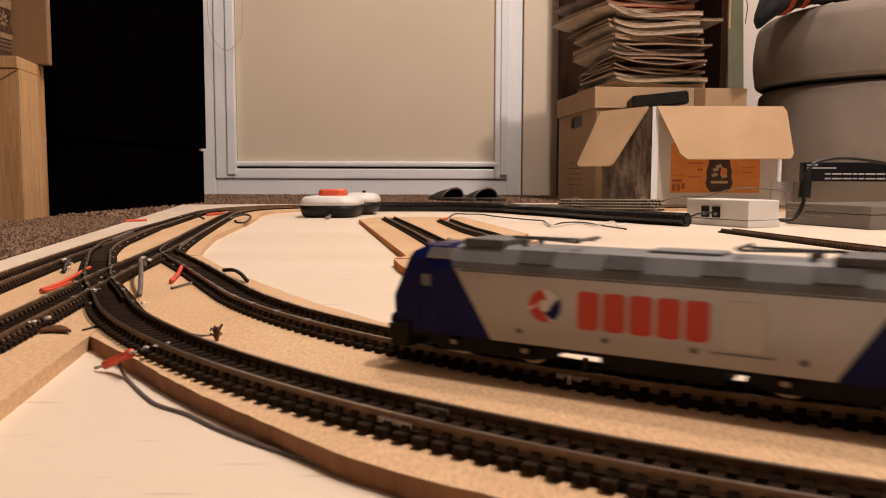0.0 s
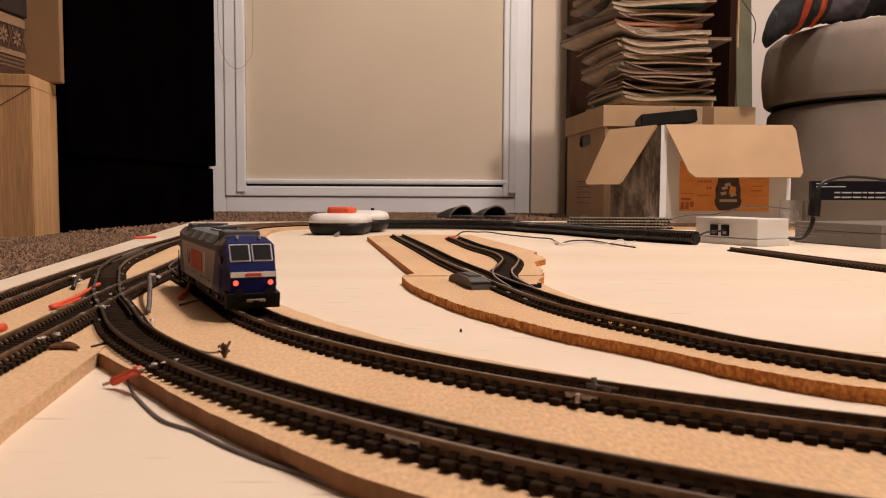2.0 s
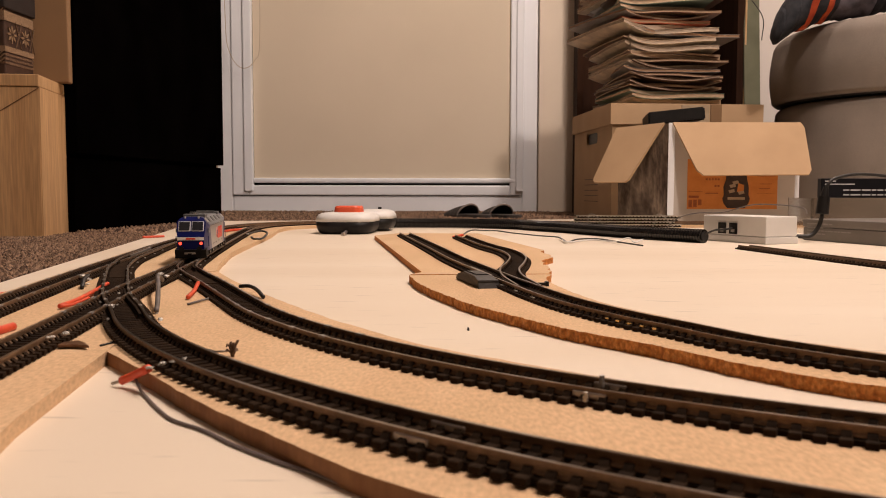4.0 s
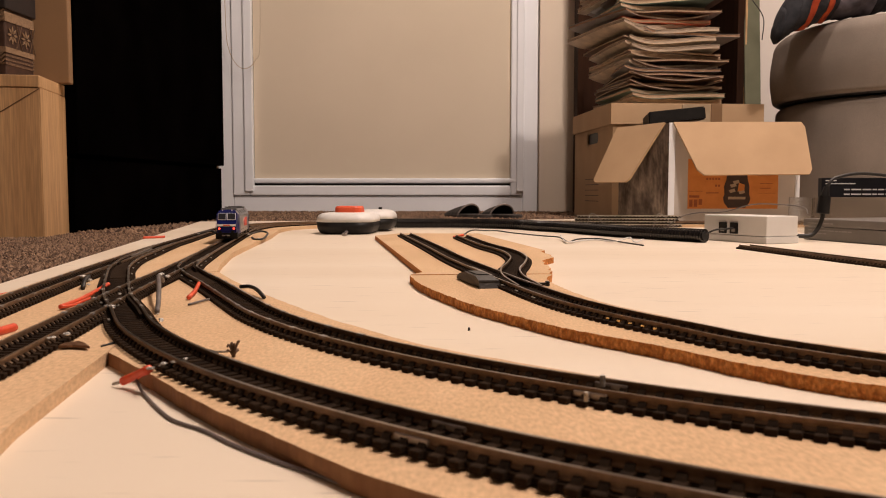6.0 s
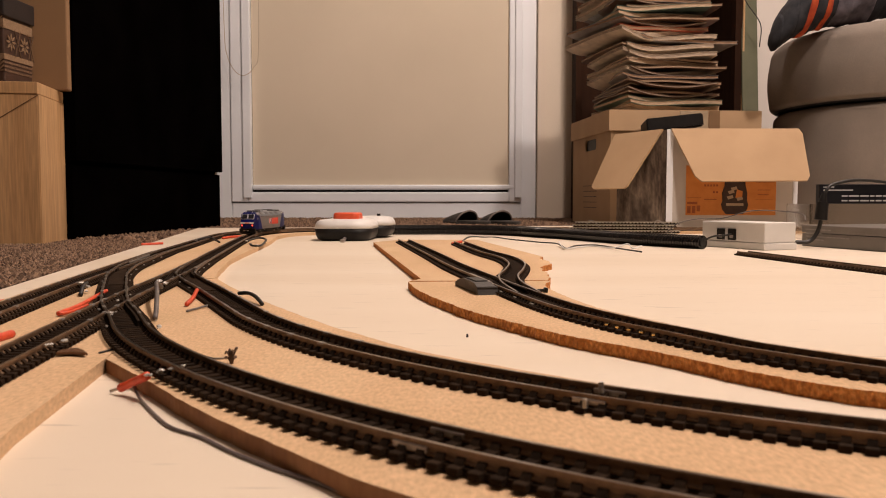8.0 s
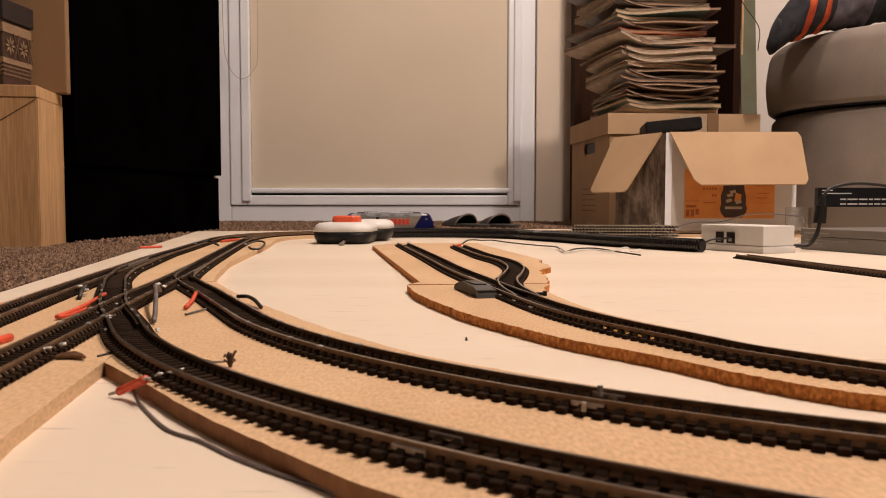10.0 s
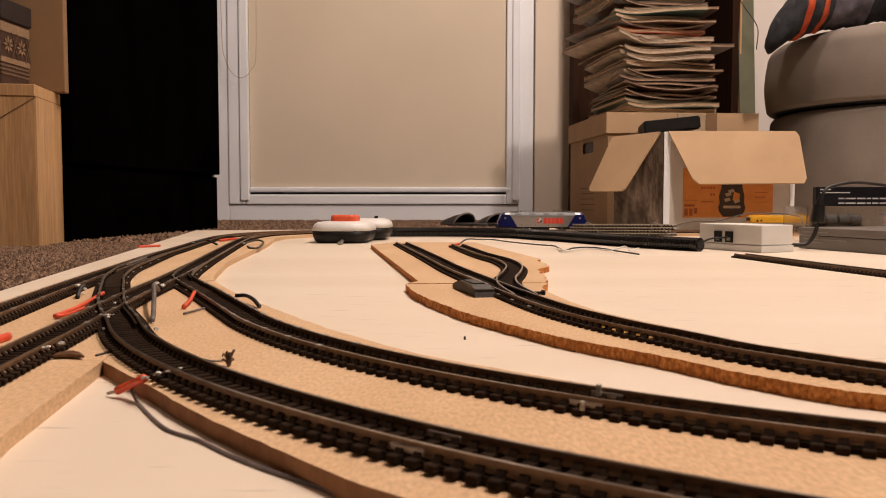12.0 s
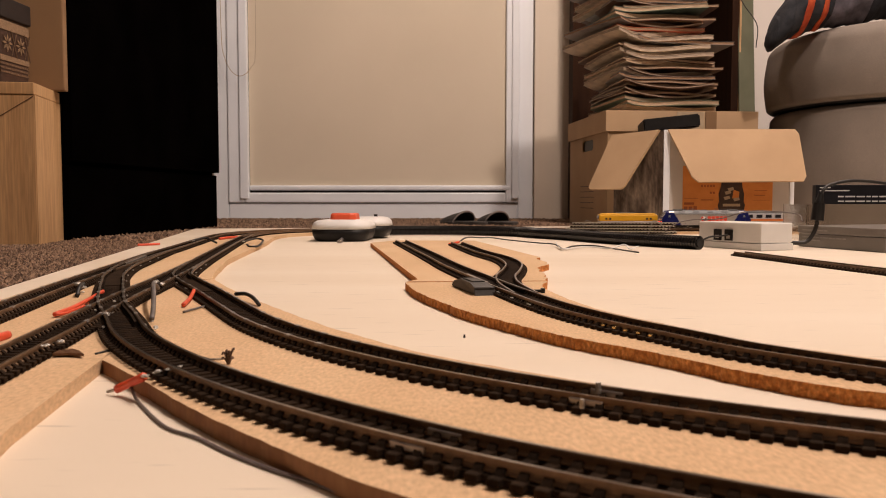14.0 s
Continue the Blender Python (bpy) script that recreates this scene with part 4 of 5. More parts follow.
def slipper(m):
    s = thing("slipper", m, "dark grey open-backed felt slipper on the carpet", "slipper", "pair of slippers")
    sole = [(0.046 * math.cos(a) * (1.0 if math.sin(a) > 0 else 0.85), 0.13 * math.sin(a)) for a in (k * math.tau / 32 for k in range(32))]
    part("sole", slab(sole, 0, 0.014, 0.002), FELT, s)
    b = bmesh.new()
    rings = []
    for i in range(11):
        y = 0.0 + 0.125 * i / 10
        wdt = 0.047 * math.sqrt(max(0.02, 1 - (y / 0.131) ** 2))
        hgt = 0.027 * (1 - (i / 10) ** 1.6) + 0.014
        rings.append([b.verts.new((wdt * math.cos(a), y - 0.02 * math.sin(a) * (1 - i / 10), 0.010 + (hgt - 0.010) * math.sin(a))) for a in (math.pi * k / 16 for k in range(17))])
    for q, w in zip(rings, rings[1:]):
        for k in range(16):
            b.faces.new((q[k], q[k + 1], w[k + 1], w[k]))
    bmesh.ops.solidify(b, geom=b.faces[:], thickness=0.003)
    part("upper", b, FELT, s, smooth=True)
    pts = [(0.047 * math.cos(a), -0.02 * math.sin(a), 0.010 + 0.031 * math.sin(a)) for a in (math.pi * k / 24 for k in range(25))]
    part("binding", tube(pts, 0.0028, 8), RIM, s, "lighter grey edge binding")
    return s


slip = slipper(pose(0.053, 2.16, FLOOR_Z, 0, 0, 36) @ Matrix.Diagonal((0.72, 0.72, 0.9, 1)))
copy_thing(slip, pose(0.138, 2.14, FLOOR_Z, 0, 0, 26))

# ---------- things on the plywood ----------
RED_BUTTON = mat("orange_red_button", (0.72, 0.10, 0.04), (0.80, 0.13, 0.055), 60, 0.4)


def lobe(x0, x1, y0, y1, r, levels):
    """A soft-edged shell: rounded outlines stacked at heights, each drawn in by its own amount."""
    b = bmesh.new()
    rings = [[b.verts.new((x, y, z)) for x, y in rounded(x0 + i, x1 - i, y0 + i, y1 - i, max(r - i, 0.004), 8)] for z, i in levels]
    n = len(rings[0])
    for q, w in zip(rings, rings[1:]):
        for k in range(n):
            b.faces.new((q[k], q[(k + 1) % n], w[(k + 1) % n], w[k]))
    b.faces.new(rings[0][::-1])
    b.faces.new(rings[-1])
    return b


def controller():
    c = thing("hand_controller", pose(-0.1985, 1.222, 0, 0, 0, -4), "white and black hand controller with a red button, on the plywood", "controller")
    low = [(0.0, 0.010), (0.001, 0.007), (0.004, 0.004), (0.009, 0.0015), (0.0180, 0.0005)]
    top = [(0.0182, 0.0), (0.024, 0.0012), (0.0285, 0.004), (0.0310, 0.009), (0.0322, 0.018), (0.0326, 0.030)]
    part("base", lobe(0.0, 0.088, 0.0, 0.11, 0.028, low), BLACK_PLASTIC, c, "black lower shell", True)
    part("base", lobe(0.036, 0.104, 0.095, 0.19, 0.026, [(z + 0.002, i) for z, i in low]), BLACK_PLASTIC, c, "black lower shell", True)
    part("shell", lobe(0.0, 0.088, 0.0, 0.11, 0.028, top), WHITE_PLASTIC, c, "white upper shell", True)
    part("shell", lobe(0.036, 0.104, 0.095, 0.19, 0.026, [(z + 0.002, i) for z, i in top]), WHITE_PLASTIC, c, "white upper shell", True)
    part("button", lobe(0.027, 0.067, 0.022, 0.070, 0.010, [(0.0305, 0.0), (0.0395, 0.001), (0.0415, 0.003)]), RED_BUTTON, c, "orange-red button")
    part("knob", cyl(0.003, (0.078, 0.15, 0.033), (0.078, 0.15, 0.038), 12), BLACK_PLASTIC, c)
    pl = part("plug", cyl(0.0026, (0.050, 0.004, 0.004), (0.053, -0.024, 0.0028), 12), GREY_WIRE, c, "grey cable plug")
    part("plug_tip", box(0.0505, 0.0565, -0.036, -0.024, 0.0, 0.0045, 0.0008), JOINER, pl, "worn metal tip")
    return c


controller()


def power_module():
    c = thing("power_module", pose(0.383, 1.002, 0, 0, 0, 25.5), "off-white plastic power module with two black sockets", "power module")
    a, w = 0.108, 0.054
    part("base", box(0, w, 0, a, 0, 0.0085, 0.0008), WHITE_PLASTIC, c)
    part("cover", box(0.001, w - 0.001, 0.001, a - 0.001, 0.009, 0.0335, 0.0012), WHITE_PLASTIC, c)
    for y in (0.047, 0.066):
        p = part("socket", box(-0.0008, 0.002, y, y + 0.0125, 0.0105, 0.0245), BLACK_PLASTIC, c, "black socket")
        part("contact", box(-0.0012, -0.0006, y + 0.003, y + 0.009, 0.013, 0.017), JOINER, p)
    part("plug_strip", box(w - 0.001, w + 0.007, 0.008, 0.03, 0.010, 0.013), WHITE_PLASTIC, c)
    return c


power_module()


def cable(name, ctrl, r, material, label, category="cable", n=8):
    return solo(name, tube(spline(ctrl, 0.003), r, n), material, label, category, smooth=True)


cable("power_cable", [(0.4392, 1.0500, 0.0077), (0.4570, 1.0500, 0.0084), (0.4660, 1.0500, 0.0177), (0.4706, 1.0500, 0.0305), (0.4711, 1.0500, 0.0376)], 0.0027, BLACK_WIRE, "black power cable from a white module to an adapter")
c = thing("adapter_plug", pose(0.4712, 1.050, 0.036, -2, 6, 0), "black cylindrical adapter plug held up by its cable", "adapter")
part("body", cyl(0.0078, (0, 0, 0), (0, 0, 0.022), 20, 0.0070), BLACK_PLASTIC, c)
part("collar", cyl(0.0052, (0, 0, 0.022), (0.001, 0, 0.034), 20, 0.003), BLACK_PLASTIC, c)
cable("adapter_cable", [(0.4762, 1.0520, 0.0675), (0.4796, 1.0520, 0.0746), (0.4893, 1.0550, 0.0810), (0.5202, 1.0600, 0.0861), (0.5672, 1.0700, 0.0827), (0.6254, 1.0800, 0.0720), (0.75, 1.10, 0.045), (0.80, 1.1, 0.005)], 0.002, BLACK_WIRE, "thin black cable rising in an arc")

HOSE = mat("glossy_black_hose", (0.008, 0.007, 0.007), (0.016, 0.014, 0.013), 60, 0.13)


def hose():
    c = thing("corrugated_hose", pose(0, 0, 0), "black corrugated cable hose lying across the plywood", "hose")
    ctrl = [(-0.20, 1.425, 0.0085), (-0.10, 1.44, 0.0085), (0.017, 1.445, 0.0085), (0.110, 1.405, 0.0085), (0.150, 1.335, 0.0085), (0.188, 1.27, 0.0085), (0.244, 1.145, 0.0085), (0.318, 1.032, 0.0085)]
    part("ribbed_tube", tube(spline(ctrl, 0.0011), 0.0088, 16, wave=lambda i: (1.0, 1.0, 0.82, 0.82)[i % 4]), HOSE, c)
    part("slit", tube([(p[0], p[1] - 0.0030, p[2] + 0.0077) for p in spline(ctrl, 0.006)], 0.0007, 5), HOSE, c)
    # dark disc on the closed end stands in for the shaded hollow
    part("opening", cyl(0.0055, (0.3178, 1.0322, 0.0085), (0.3188, 1.0306, 0.0085), 16), GAP_DARK, c)


hose()
cable("thin_lead", [(0.318, 1.032, 0.010), (0.330, 1.030, 0.016), (0.345, 1.04, 0.0165), (0.362, 1.052, 0.018)], 0.0012, BLACK_WIRE, "thin black lead plugged into a white module")

# bundled spare rails
SILVER_RAIL = mat("bright_nickel_rail", (0.55, 0.50, 0.43), (0.70, 0.65, 0.57), 90, 0.3, 0.1, 500, metal=0.85)


def spare_track(m, label):
    s = thing("spare_track", m, label, "model track", "bundle of spare track")
    part("tie_strip", box(-0.085, 0.085, -0.010, 0.010, 0.0, 0.0019, 0.0003), SLEEPER, s)
    for k in range(30):
        x = -0.083 + k * 0.0057
        o = new("sleeper", SLEEPER_ME)
        o.parent, o.matrix_basis = s, pose(x, 0, 0.0002, 0, 0, 90)
    for y in (-0.0065, 0.0065):
        part("rail", box(-0.086, 0.086, y - 0.0005, y + 0.0005, 0.0019, 0.0044), SILVER_RAIL, s, "bright nickel rail")
    return s


# ---------- cables and crumbs on the board ----------
cable("twisted_wire", [(0.0200, 1.0500, 0.0084), (0.0279, 1.0800, 0.0120), (0.0365, 1.1200, 0.0116), (0.0524, 1.1700, 0.0086), (0.0724, 1.2400, 0.0053), (0.0945, 1.2000, 0.0039), (0.1274, 1.1300, 0.0035), (0.1449, 1.1000, 0.0036), (0.1469, 1.0600, 0.0028), (0.1468, 1.0100, 0.0022), (0.1647, 1.0500, 0.0034), (0.1951, 1.0800, 0.0025), (0.2079, 1.0000, 0.0028), (0.2210, 0.9400, 0.0026)], 0.0010, BLACK_WIRE, "thin black wire lying loosely on the plywood", "wire", 6)
cable("white_wire", [(0.1494, 1.1000, 0.0058), (0.1469, 1.0600, 0.0028), (0.1468, 1.0100, 0.0022), (0.1826, 1.0500, 0.0027), (0.2031, 1.0100, 0.0029), (0.2223, 1.0200, 0.0072), (0.2248, 1.0000, 0.0028), (0.2420, 1.0300, 0.0045)], 0.0009, WHITE_PLASTIC, "thin white wire twisted with a black one", "wire", 6)
LEAD = mat("dark_violet_grey_wire", (0.11, 0.085, 0.085), (0.16, 0.13, 0.125), 100, 0.5)
cable("grey_lead", [(-0.0985, 0.2600, 0.0036), (-0.0958, 0.2562, 0.0010), (-0.0910, 0.2481, 0.0006), (-0.0811, 0.2318, 0.0006), (-0.0739, 0.2219, 0.0006), (-0.0637, 0.2133, 0.0006), (-0.0534, 0.2016, 0.0006), (-0.0444, 0.1927, 0.0006), (-0.0363, 0.1854, 0.0006), (-0.0290, 0.1797, 0.0006), (-0.0193, 0.1699, 0.0006)], 0.0005, LEAD, "grey wire running along the cork's edge", "wire")

# ---------- locomotive ----------
BLUE = mat("blue_loco_paint", (0.003, 0.006, 0.072), (0.005, 0.009, 0.092), 60, 0.3, 0.03, 400, spec=0.2)
SILVER = mat("silver_loco_paint", (0.43, 0.41, 0.395), (0.48, 0.46, 0.445), 60, 0.33, 0.05, 400, metal=0.85)
ROOF_GREY = mat("grey_roof_paint", (0.15, 0.155, 0.16), (0.19, 0.195, 0.20), 90, 0.5, 0.1, 400)
ROOF_DARK = mat("dark_roof_grille", (0.075, 0.075, 0.075), (0.11, 0.11, 0.11), 300, 0.5, 0.2, 900)
GLASS_DARK = mat("dark_cab_glass", (0.022, 0.022, 0.026), None, 30, 0.08)
GLASS_RIM = mat("grey_window_rim", (0.62, 0.62, 0.64), None, 30, 0.4)
LOGO_RED = mat("logo_red", (0.62, 0.055, 0.03), (0.66, 0.065, 0.035), 80, 0.4)
LOGO_WHITE = mat("logo_white", (0.78, 0.77, 0.75), None, 80, 0.4)
TAIL = mat("lit_tail_lamp", (0.6, 0.02, 0.01), None, 80, 0.3, glow=(1.0, 0.06, 0.03, 3.0))
LAMP_OFF = mat("lamp_glass", (0.6, 0.58, 0.55), None, 80, 0.15)
UNDER = mat("black_underframe", (0.005, 0.0045, 0.0045), (0.012, 0.010, 0.009), 200, 0.6, 0.3, 700, spec=0.2)
WHEEL = mat("worn_wheel_steel", (0.30, 0.24, 0.19), (0.45, 0.38, 0.31), 200, 0.35, metal=0.7)


def hull():
    """The body's round-shouldered section drawn out along y, with raked ends."""
    sec = [(-0.0124, 0.0066), (0.0124, 0.0066), (0.0124, 0.0262), (0.0117, 0.0283), (0.0085, 0.0322), (0.0060, 0.0330), (-0.0060, 0.0330), (-0.0085, 0.0322), (-0.0117, 0.0283), (-0.0124, 0.0262)]
    b = slab(sec, -0.0765, 0.0765)
    b.transform(Matrix(((1, 0, 0, 0), (0, 0, 1, 0), (0, 1, 0, 0), (0, 0, 0, 1))))
    for s in (1, -1):
        for co, no in (((0, 0.0755 * s, 0.0175), (0, s, 0.50)), ((0, 0.0758 * s, 0.012), (0, s, -0.06)), ((0.0124, 0.060 * s, 0), (1, 0.14 * s, 0)), ((-0.0124, 0.060 * s, 0), (-1, 0.14 * s, 0)), ((0, 0.0668 * s, 0.0315), (0, 0.55 * s, 1))):
            cut(b, co, no)
    return b


def cut(b, co, no):
    """Cuts away what lies beyond a plane and closes the cut."""
    r = bmesh.ops.bisect_plane(b, geom=b.verts[:] + b.edges[:] + b.faces[:], plane_co=co, plane_no=Vector(no), clear_outer=True)
    edges = [e for e in r["geom_cut"] if isinstance(e, bmesh.types.BMEdge)]
    if edges:
        bmesh.ops.edgeloop_fill(b, edges=edges)


def locomotive():
    l = thing("locomotive", pose(0, 0, RAIL_Z), "blue and silver model electric locomotive with red blocks", "model locomotive")
    slope = (0.011, 0.0188)
    b = hull()
    for s in (1, -1):
        cut(b, (0, 0.043 * s, 0.0075), (0, s * 1.0, -0.60))
    cut(b, (0, 0, 0.0262), (0, 0, 1))
    body = part("body", b, SILVER, l, "silver side panels")
    b = hull()
    for s in (1, -1):
        cut(b, (0, 0.0555 * s, 0), (0, s, 0))
    cut(b, (0, 0, 0.02625), (0, 0, -1))
    roof = part("roof", b, ROOF_GREY, l, "grey roof with darker grilles")
    for y in (-0.042, -0.018, 0.006, 0.030):
        for sx in (-1, 1):
            part("grille", box(-0.0022, 0.0022, -0.005, 0.005, -0.0003, 0.0005, m=pose(sx * 0.0101, y, 0.0303, 0, sx * 50, 0)), ROOF_DARK, roof)
    part("hatch", box(-0.0085, 0.0085, -0.0535, -0.0405, 0.0322, 0.0348, 0.0006), ROOF_DARK, roof)
    part("hatch", box(-0.0085, 0.0085, 0.0405, 0.0535, 0.0322, 0.0348, 0.0006), ROOF_DARK, roof)
    part("hatch", box(-0.005, 0.005, -0.016, 0.002, 0.033, 0.0338, 0.0004), ROOF_GREY, roof)
    for s in (1, -1):
        y = s * 0.030
        pan = part("pantograph", tube([(-0.0055, y - 0.010 * s, 0.0348), (0, y + 0.012 * s, 0.0352), (0.0055, y - 0.010 * s, 0.0348)], 0.0004, 6), ROOF_DARK, l, "folded pantograph")
        part("pan_head", cyl(0.0005, (-0.008, y - 0.010 * s, 0.0354), (0.008, y - 0.010 * s, 0.0354), 6), ROOF_DARK, pan)
        for x in (-0.005, 0.005):
            part("insulator", cyl(0.0009, (x, y + 0.006 * s, 0.0330), (x, y + 0.006 * s, 0.0350), 8), ROOF_DARK, pan)
    for s in (1, -1):
        b = hull()
        cut(b, (0, 0.0432 * s, 0.0075), (0, -s * 1.0, 0.60))
        cab = part("cab", b, BLUE, l, "deep blue driver's cab")
        # windscreen on the raked end
        for x in (-0.0050, 0.0050):
            b = box(-0.0046, 0.0046, -0.0002, 0.0005, -0.0042, 0.0042, 0.0002)
            b.transform(Matrix.Translation((x, 0.07140 * s, 0.0257)) @ pose(0, 0, 0, 26.57 * s if s > 0 else -26.57, 0, 0 if s > 0 else 0) @ (Matrix.Identity(4) if s > 0 else pose(0, 0, 0, 0, 0, 180)))
            w = part("windscreen", b, GLASS_RIM, cab, "grey-rimmed windscreen")
            b = box(-0.0040, 0.0040, 0.0004, 0.0008, -0.0036, 0.0036)
            b.transform(Matrix.Translation((x, 0.07140 * s, 0.0257)) @ pose(0, 0, 0, 26.57 * s if s > 0 else -26.57) @ (Matrix.Identity(4) if s > 0 else pose(0, 0, 0, 0, 0, 180)))
            part("pane", b, GLASS_DARK, w, "dark glass")
        for x in (-1, 1):
            part("side_window", box(x * 0.0121 - 0.0006, x * 0.0121 + 0.0003 * x + 0.0003, s * 0.0635 - 0.0016, s * 0.0635 + 0.0016, 0.0205, 0.0240, 0.0003), ROOF_GREY, cab, "grey cab side window")
            part("handrail", cyl(0.0003, (x * 0.0126, s * 0.0665, 0.010), (x * 0.0123, s * 0.0665, 0.018), 6), BLUE, cab)
        y = 0.0757 * s
        part("white_band", box(-0.0100, 0.0100, y - 0.0006, y + 0.0003, 0.0152, 0.0175), LOGO_WHITE, cab, "white band across the nose")
        part("band_print", box(-0.0036, 0.0036, y - 0.0008, y + 0.0005, 0.0157, 0.0170), LOGO_RED, cab)
        for x in (-0.0078, 0.0078):
            part("tail_lamp", cyl(0.00115, (x, y - 0.0004 * s, 0.0127), (x, y + 0.0005 * s, 0.0127), 12), TAIL if s < 0 else LAMP_OFF, cab, "lit red tail lamp" if s < 0 else "unlit lamp")
            part("top_lamp", cyl(0.0007, (x * 0.65, 0.0665 * s, 0.0318), (x * 0.65, 0.0665 * s, 0.0335), 8), LAMP_OFF, cab)
            bf = part("buffer", cyl(0.0011, (x * 0.85, y - 0.001 * s, 0.0085), (x * 0.85, y + 0.0022 * s, 0.0085), 10), UNDER, l, "round black buffer")
            part("buffer_plate", cyl(0.0019, (x * 0.85, y + 0.0022 * s, 0.0085), (x * 0.85, y + 0.0028 * s, 0.0085), 14), UNDER, bf)
        # silver patches laid on the shoulders in place of white glare
        for x in (-1, 1):
            part("shoulder_glare", box(-0.0019, 0.0019, -0.0042, 0.0042, -0.0002, 0.0004, 0.0002, m=pose(x * 0.0101, s * 0.0598, 0.0301, 0, x * 50, 0)), SILVER, cab, "silver patch standing in for glare on the cab's shoulder")
        part("coupling_loop", box(-0.0042, 0.0042, s * 0.0808 - 0.0006, s * 0.0808 + 0.0006, 0.0046, 0.0060, 0.0004), WHEEL, l, "worn bright coupling loop")
        part("buffer_beam", box(-0.0115, 0.0115, s * 0.0725 - 0.0028, s * 0.0725 + 0.0028, 0.0052, 0.0078, 0.0003), UNDER, l)
        part("plough", prism([(s * 0.0700, 0.0012), (s * 0.0760, 0.0012), (s * 0.0772, 0.0078), (s * 0.0700, 0.0090)], -0.0118, 0.0118), UNDER, l, "black rail guard")
        part("coupling", box(-0.0015, 0.0015, min(s * 0.075, s * 0.0815), max(s * 0.075, s * 0.0815), 0.004, 0.0055, 0.0002), UNDER, l, "black coupling hook")
        bg = part("bogie", box(-0.0085, 0.0085, s * 0.0433 - 0.019, s * 0.0433 + 0.019, 0.0035, 0.0075, 0.0005), UNDER, l, "black two-axle bogie")
        for x in (-1, 1):
            part("bogie_frame", prism([(s * 0.0433 - 0.020, 0.0035), (s * 0.0433 - 0.013, 0.0020), (s * 0.0433 + 0.013, 0.0020), (s * 0.0433 + 0.020, 0.0035), (s * 0.0433 + 0.019, 0.0062), (s * 0.0433 - 0.019, 0.0062)], x * 0.0104 - 0.0007, x * 0.0104 + 0.0007), UNDER, bg)
            for d in (-0.0110, 0.0110):
                part("wheel", cyl(0.0050, (x * 0.0058, s * 0.0433 + d, 0.0052), (x * 0.0072, s * 0.0433 + d, 0.0052), 20), WHEEL, bg, "worn steel wheel")
                part("axle_cap", box(x * 0.0122 - 0.0003, x * 0.0122 + 0.0003, s * 0.0433 + d - 0.0009, s * 0.0433 + d + 0.0009, 0.0040, 0.0054, 0.0002), WHEEL, bg, "bright axle cap")
                part("axle_box", box(x * 0.0112 - 0.0008, x * 0.0112 + 0.0008, s * 0.0433 + d - 0.0016, s * 0.0433 + d + 0.0016, 0.0032, 0.0058, 0.0003), UNDER, bg)
    part("underframe", box(-0.0110, 0.0110, -0.070, 0.070, 0.0052, 0.0067), UNDER, l)
    part("transformer", box(-0.0105, 0.0105, -0.019, 0.012, 0.0016, 0.0060, 0.0006), UNDER, l, "black under-floor transformer case")
    # plain marks on both sides: a round sign and five red blocks
    for x in (-1, 1):
        xs = (x * 0.01245, x * 0.01265)
        x0, x1 = min(xs), max(xs)
        d = x  # reading direction along y
        disc_y, mid = (0.0265, 0.0010) if x < 0 else (-0.006, 0.0180)
        b = cyl(0.0046, (x0, 0, 0), (x1, 0, 0), 24)
        b.transform(Matrix.Translation((0, disc_y, 0.0178)))
        disc = part("round_mark", b, LOGO_WHITE, body, "round red, white and blue mark")
        for k, (mt, a0) in enumerate(((LOGO_RED, 100), (LOGO_RED, 200), (BLUE, 300))):
            pts = [(0.0045 * math.cos(radians(a0 + q * 10)), 0.0045 * math.sin(radians(a0 + q * 10))) for q in range(10)]
            pts += [(0.0017 * math.cos(radians(a0 + q * 10 - 35)), 0.0017 * math.sin(radians(a0 + q * 10 - 35))) for q in range(9, -1, -1)]
            b = prism([(d * u + disc_y, v + 0.0178) for u, v in pts], x0 + (x > 0) * 0.0002 - (x < 0) * 0.0002, x1 + (x > 0) * 0.0002 - (x < 0) * 0.0002)
            part("mark_piece", b, mt, disc)
        for k in range(5):
            y = mid + d * (k - 2) * 0.0068
            part("letter_block", prism(rounded(y - 0.0029, y + 0.0029, 0.0124, 0.0225, 0.0012, 3), x0, x1), LOGO_RED, body, "red letter-sized block")
        if x < 0:
            part("grey_panel", box(x0, x1, -0.0275, -0.0195, 0.0112, 0.0232), mat_panel(), body, "pale grey square panel")
        part("seam_strip", box(x0, x1, -0.0525, 0.0525, 0.0256, 0.0260), ROOF_DARK, body)
        for y in (-0.036, -0.012, 0.010, 0.034):
            part("vent", box(x0, x1, y - 0.0008, y + 0.0008, 0.0095, 0.0108), ROOF_DARK, body)
        part("print_bar", box(x0, x1, -0.030, -0.016, 0.0100, 0.0104), ROOF_GREY, body)
    for o in l.children_recursive:
        o.data.transform(Matrix.Diagonal((1, 1.05, 1, 1)))
    return l


PANEL = []


def mat_panel():
    if not PANEL:
        PANEL.append(mat("pale_grey_panel", (0.60, 0.585, 0.56), None, 80, 0.25))
    return PANEL[0]


LOCO = locomotive()

# ---------- the other train ----------
YELLOW = mat("yellow_paint", (0.72, 0.38, 0.015), (0.78, 0.43, 0.02), 60, 0.35)
TANK = mat("dark_grey_tank", (0.055, 0.055, 0.06), (0.09, 0.09, 0.095), 90, 0.35)
COACH_GREY = mat("pale_grey_coach", (0.42, 0.42, 0.43), (0.5, 0.5, 0.51), 60, 0.4)
COACH_ORANGE = mat("orange_stripe", (0.62, 0.18, 0.04), None, 60, 0.4)


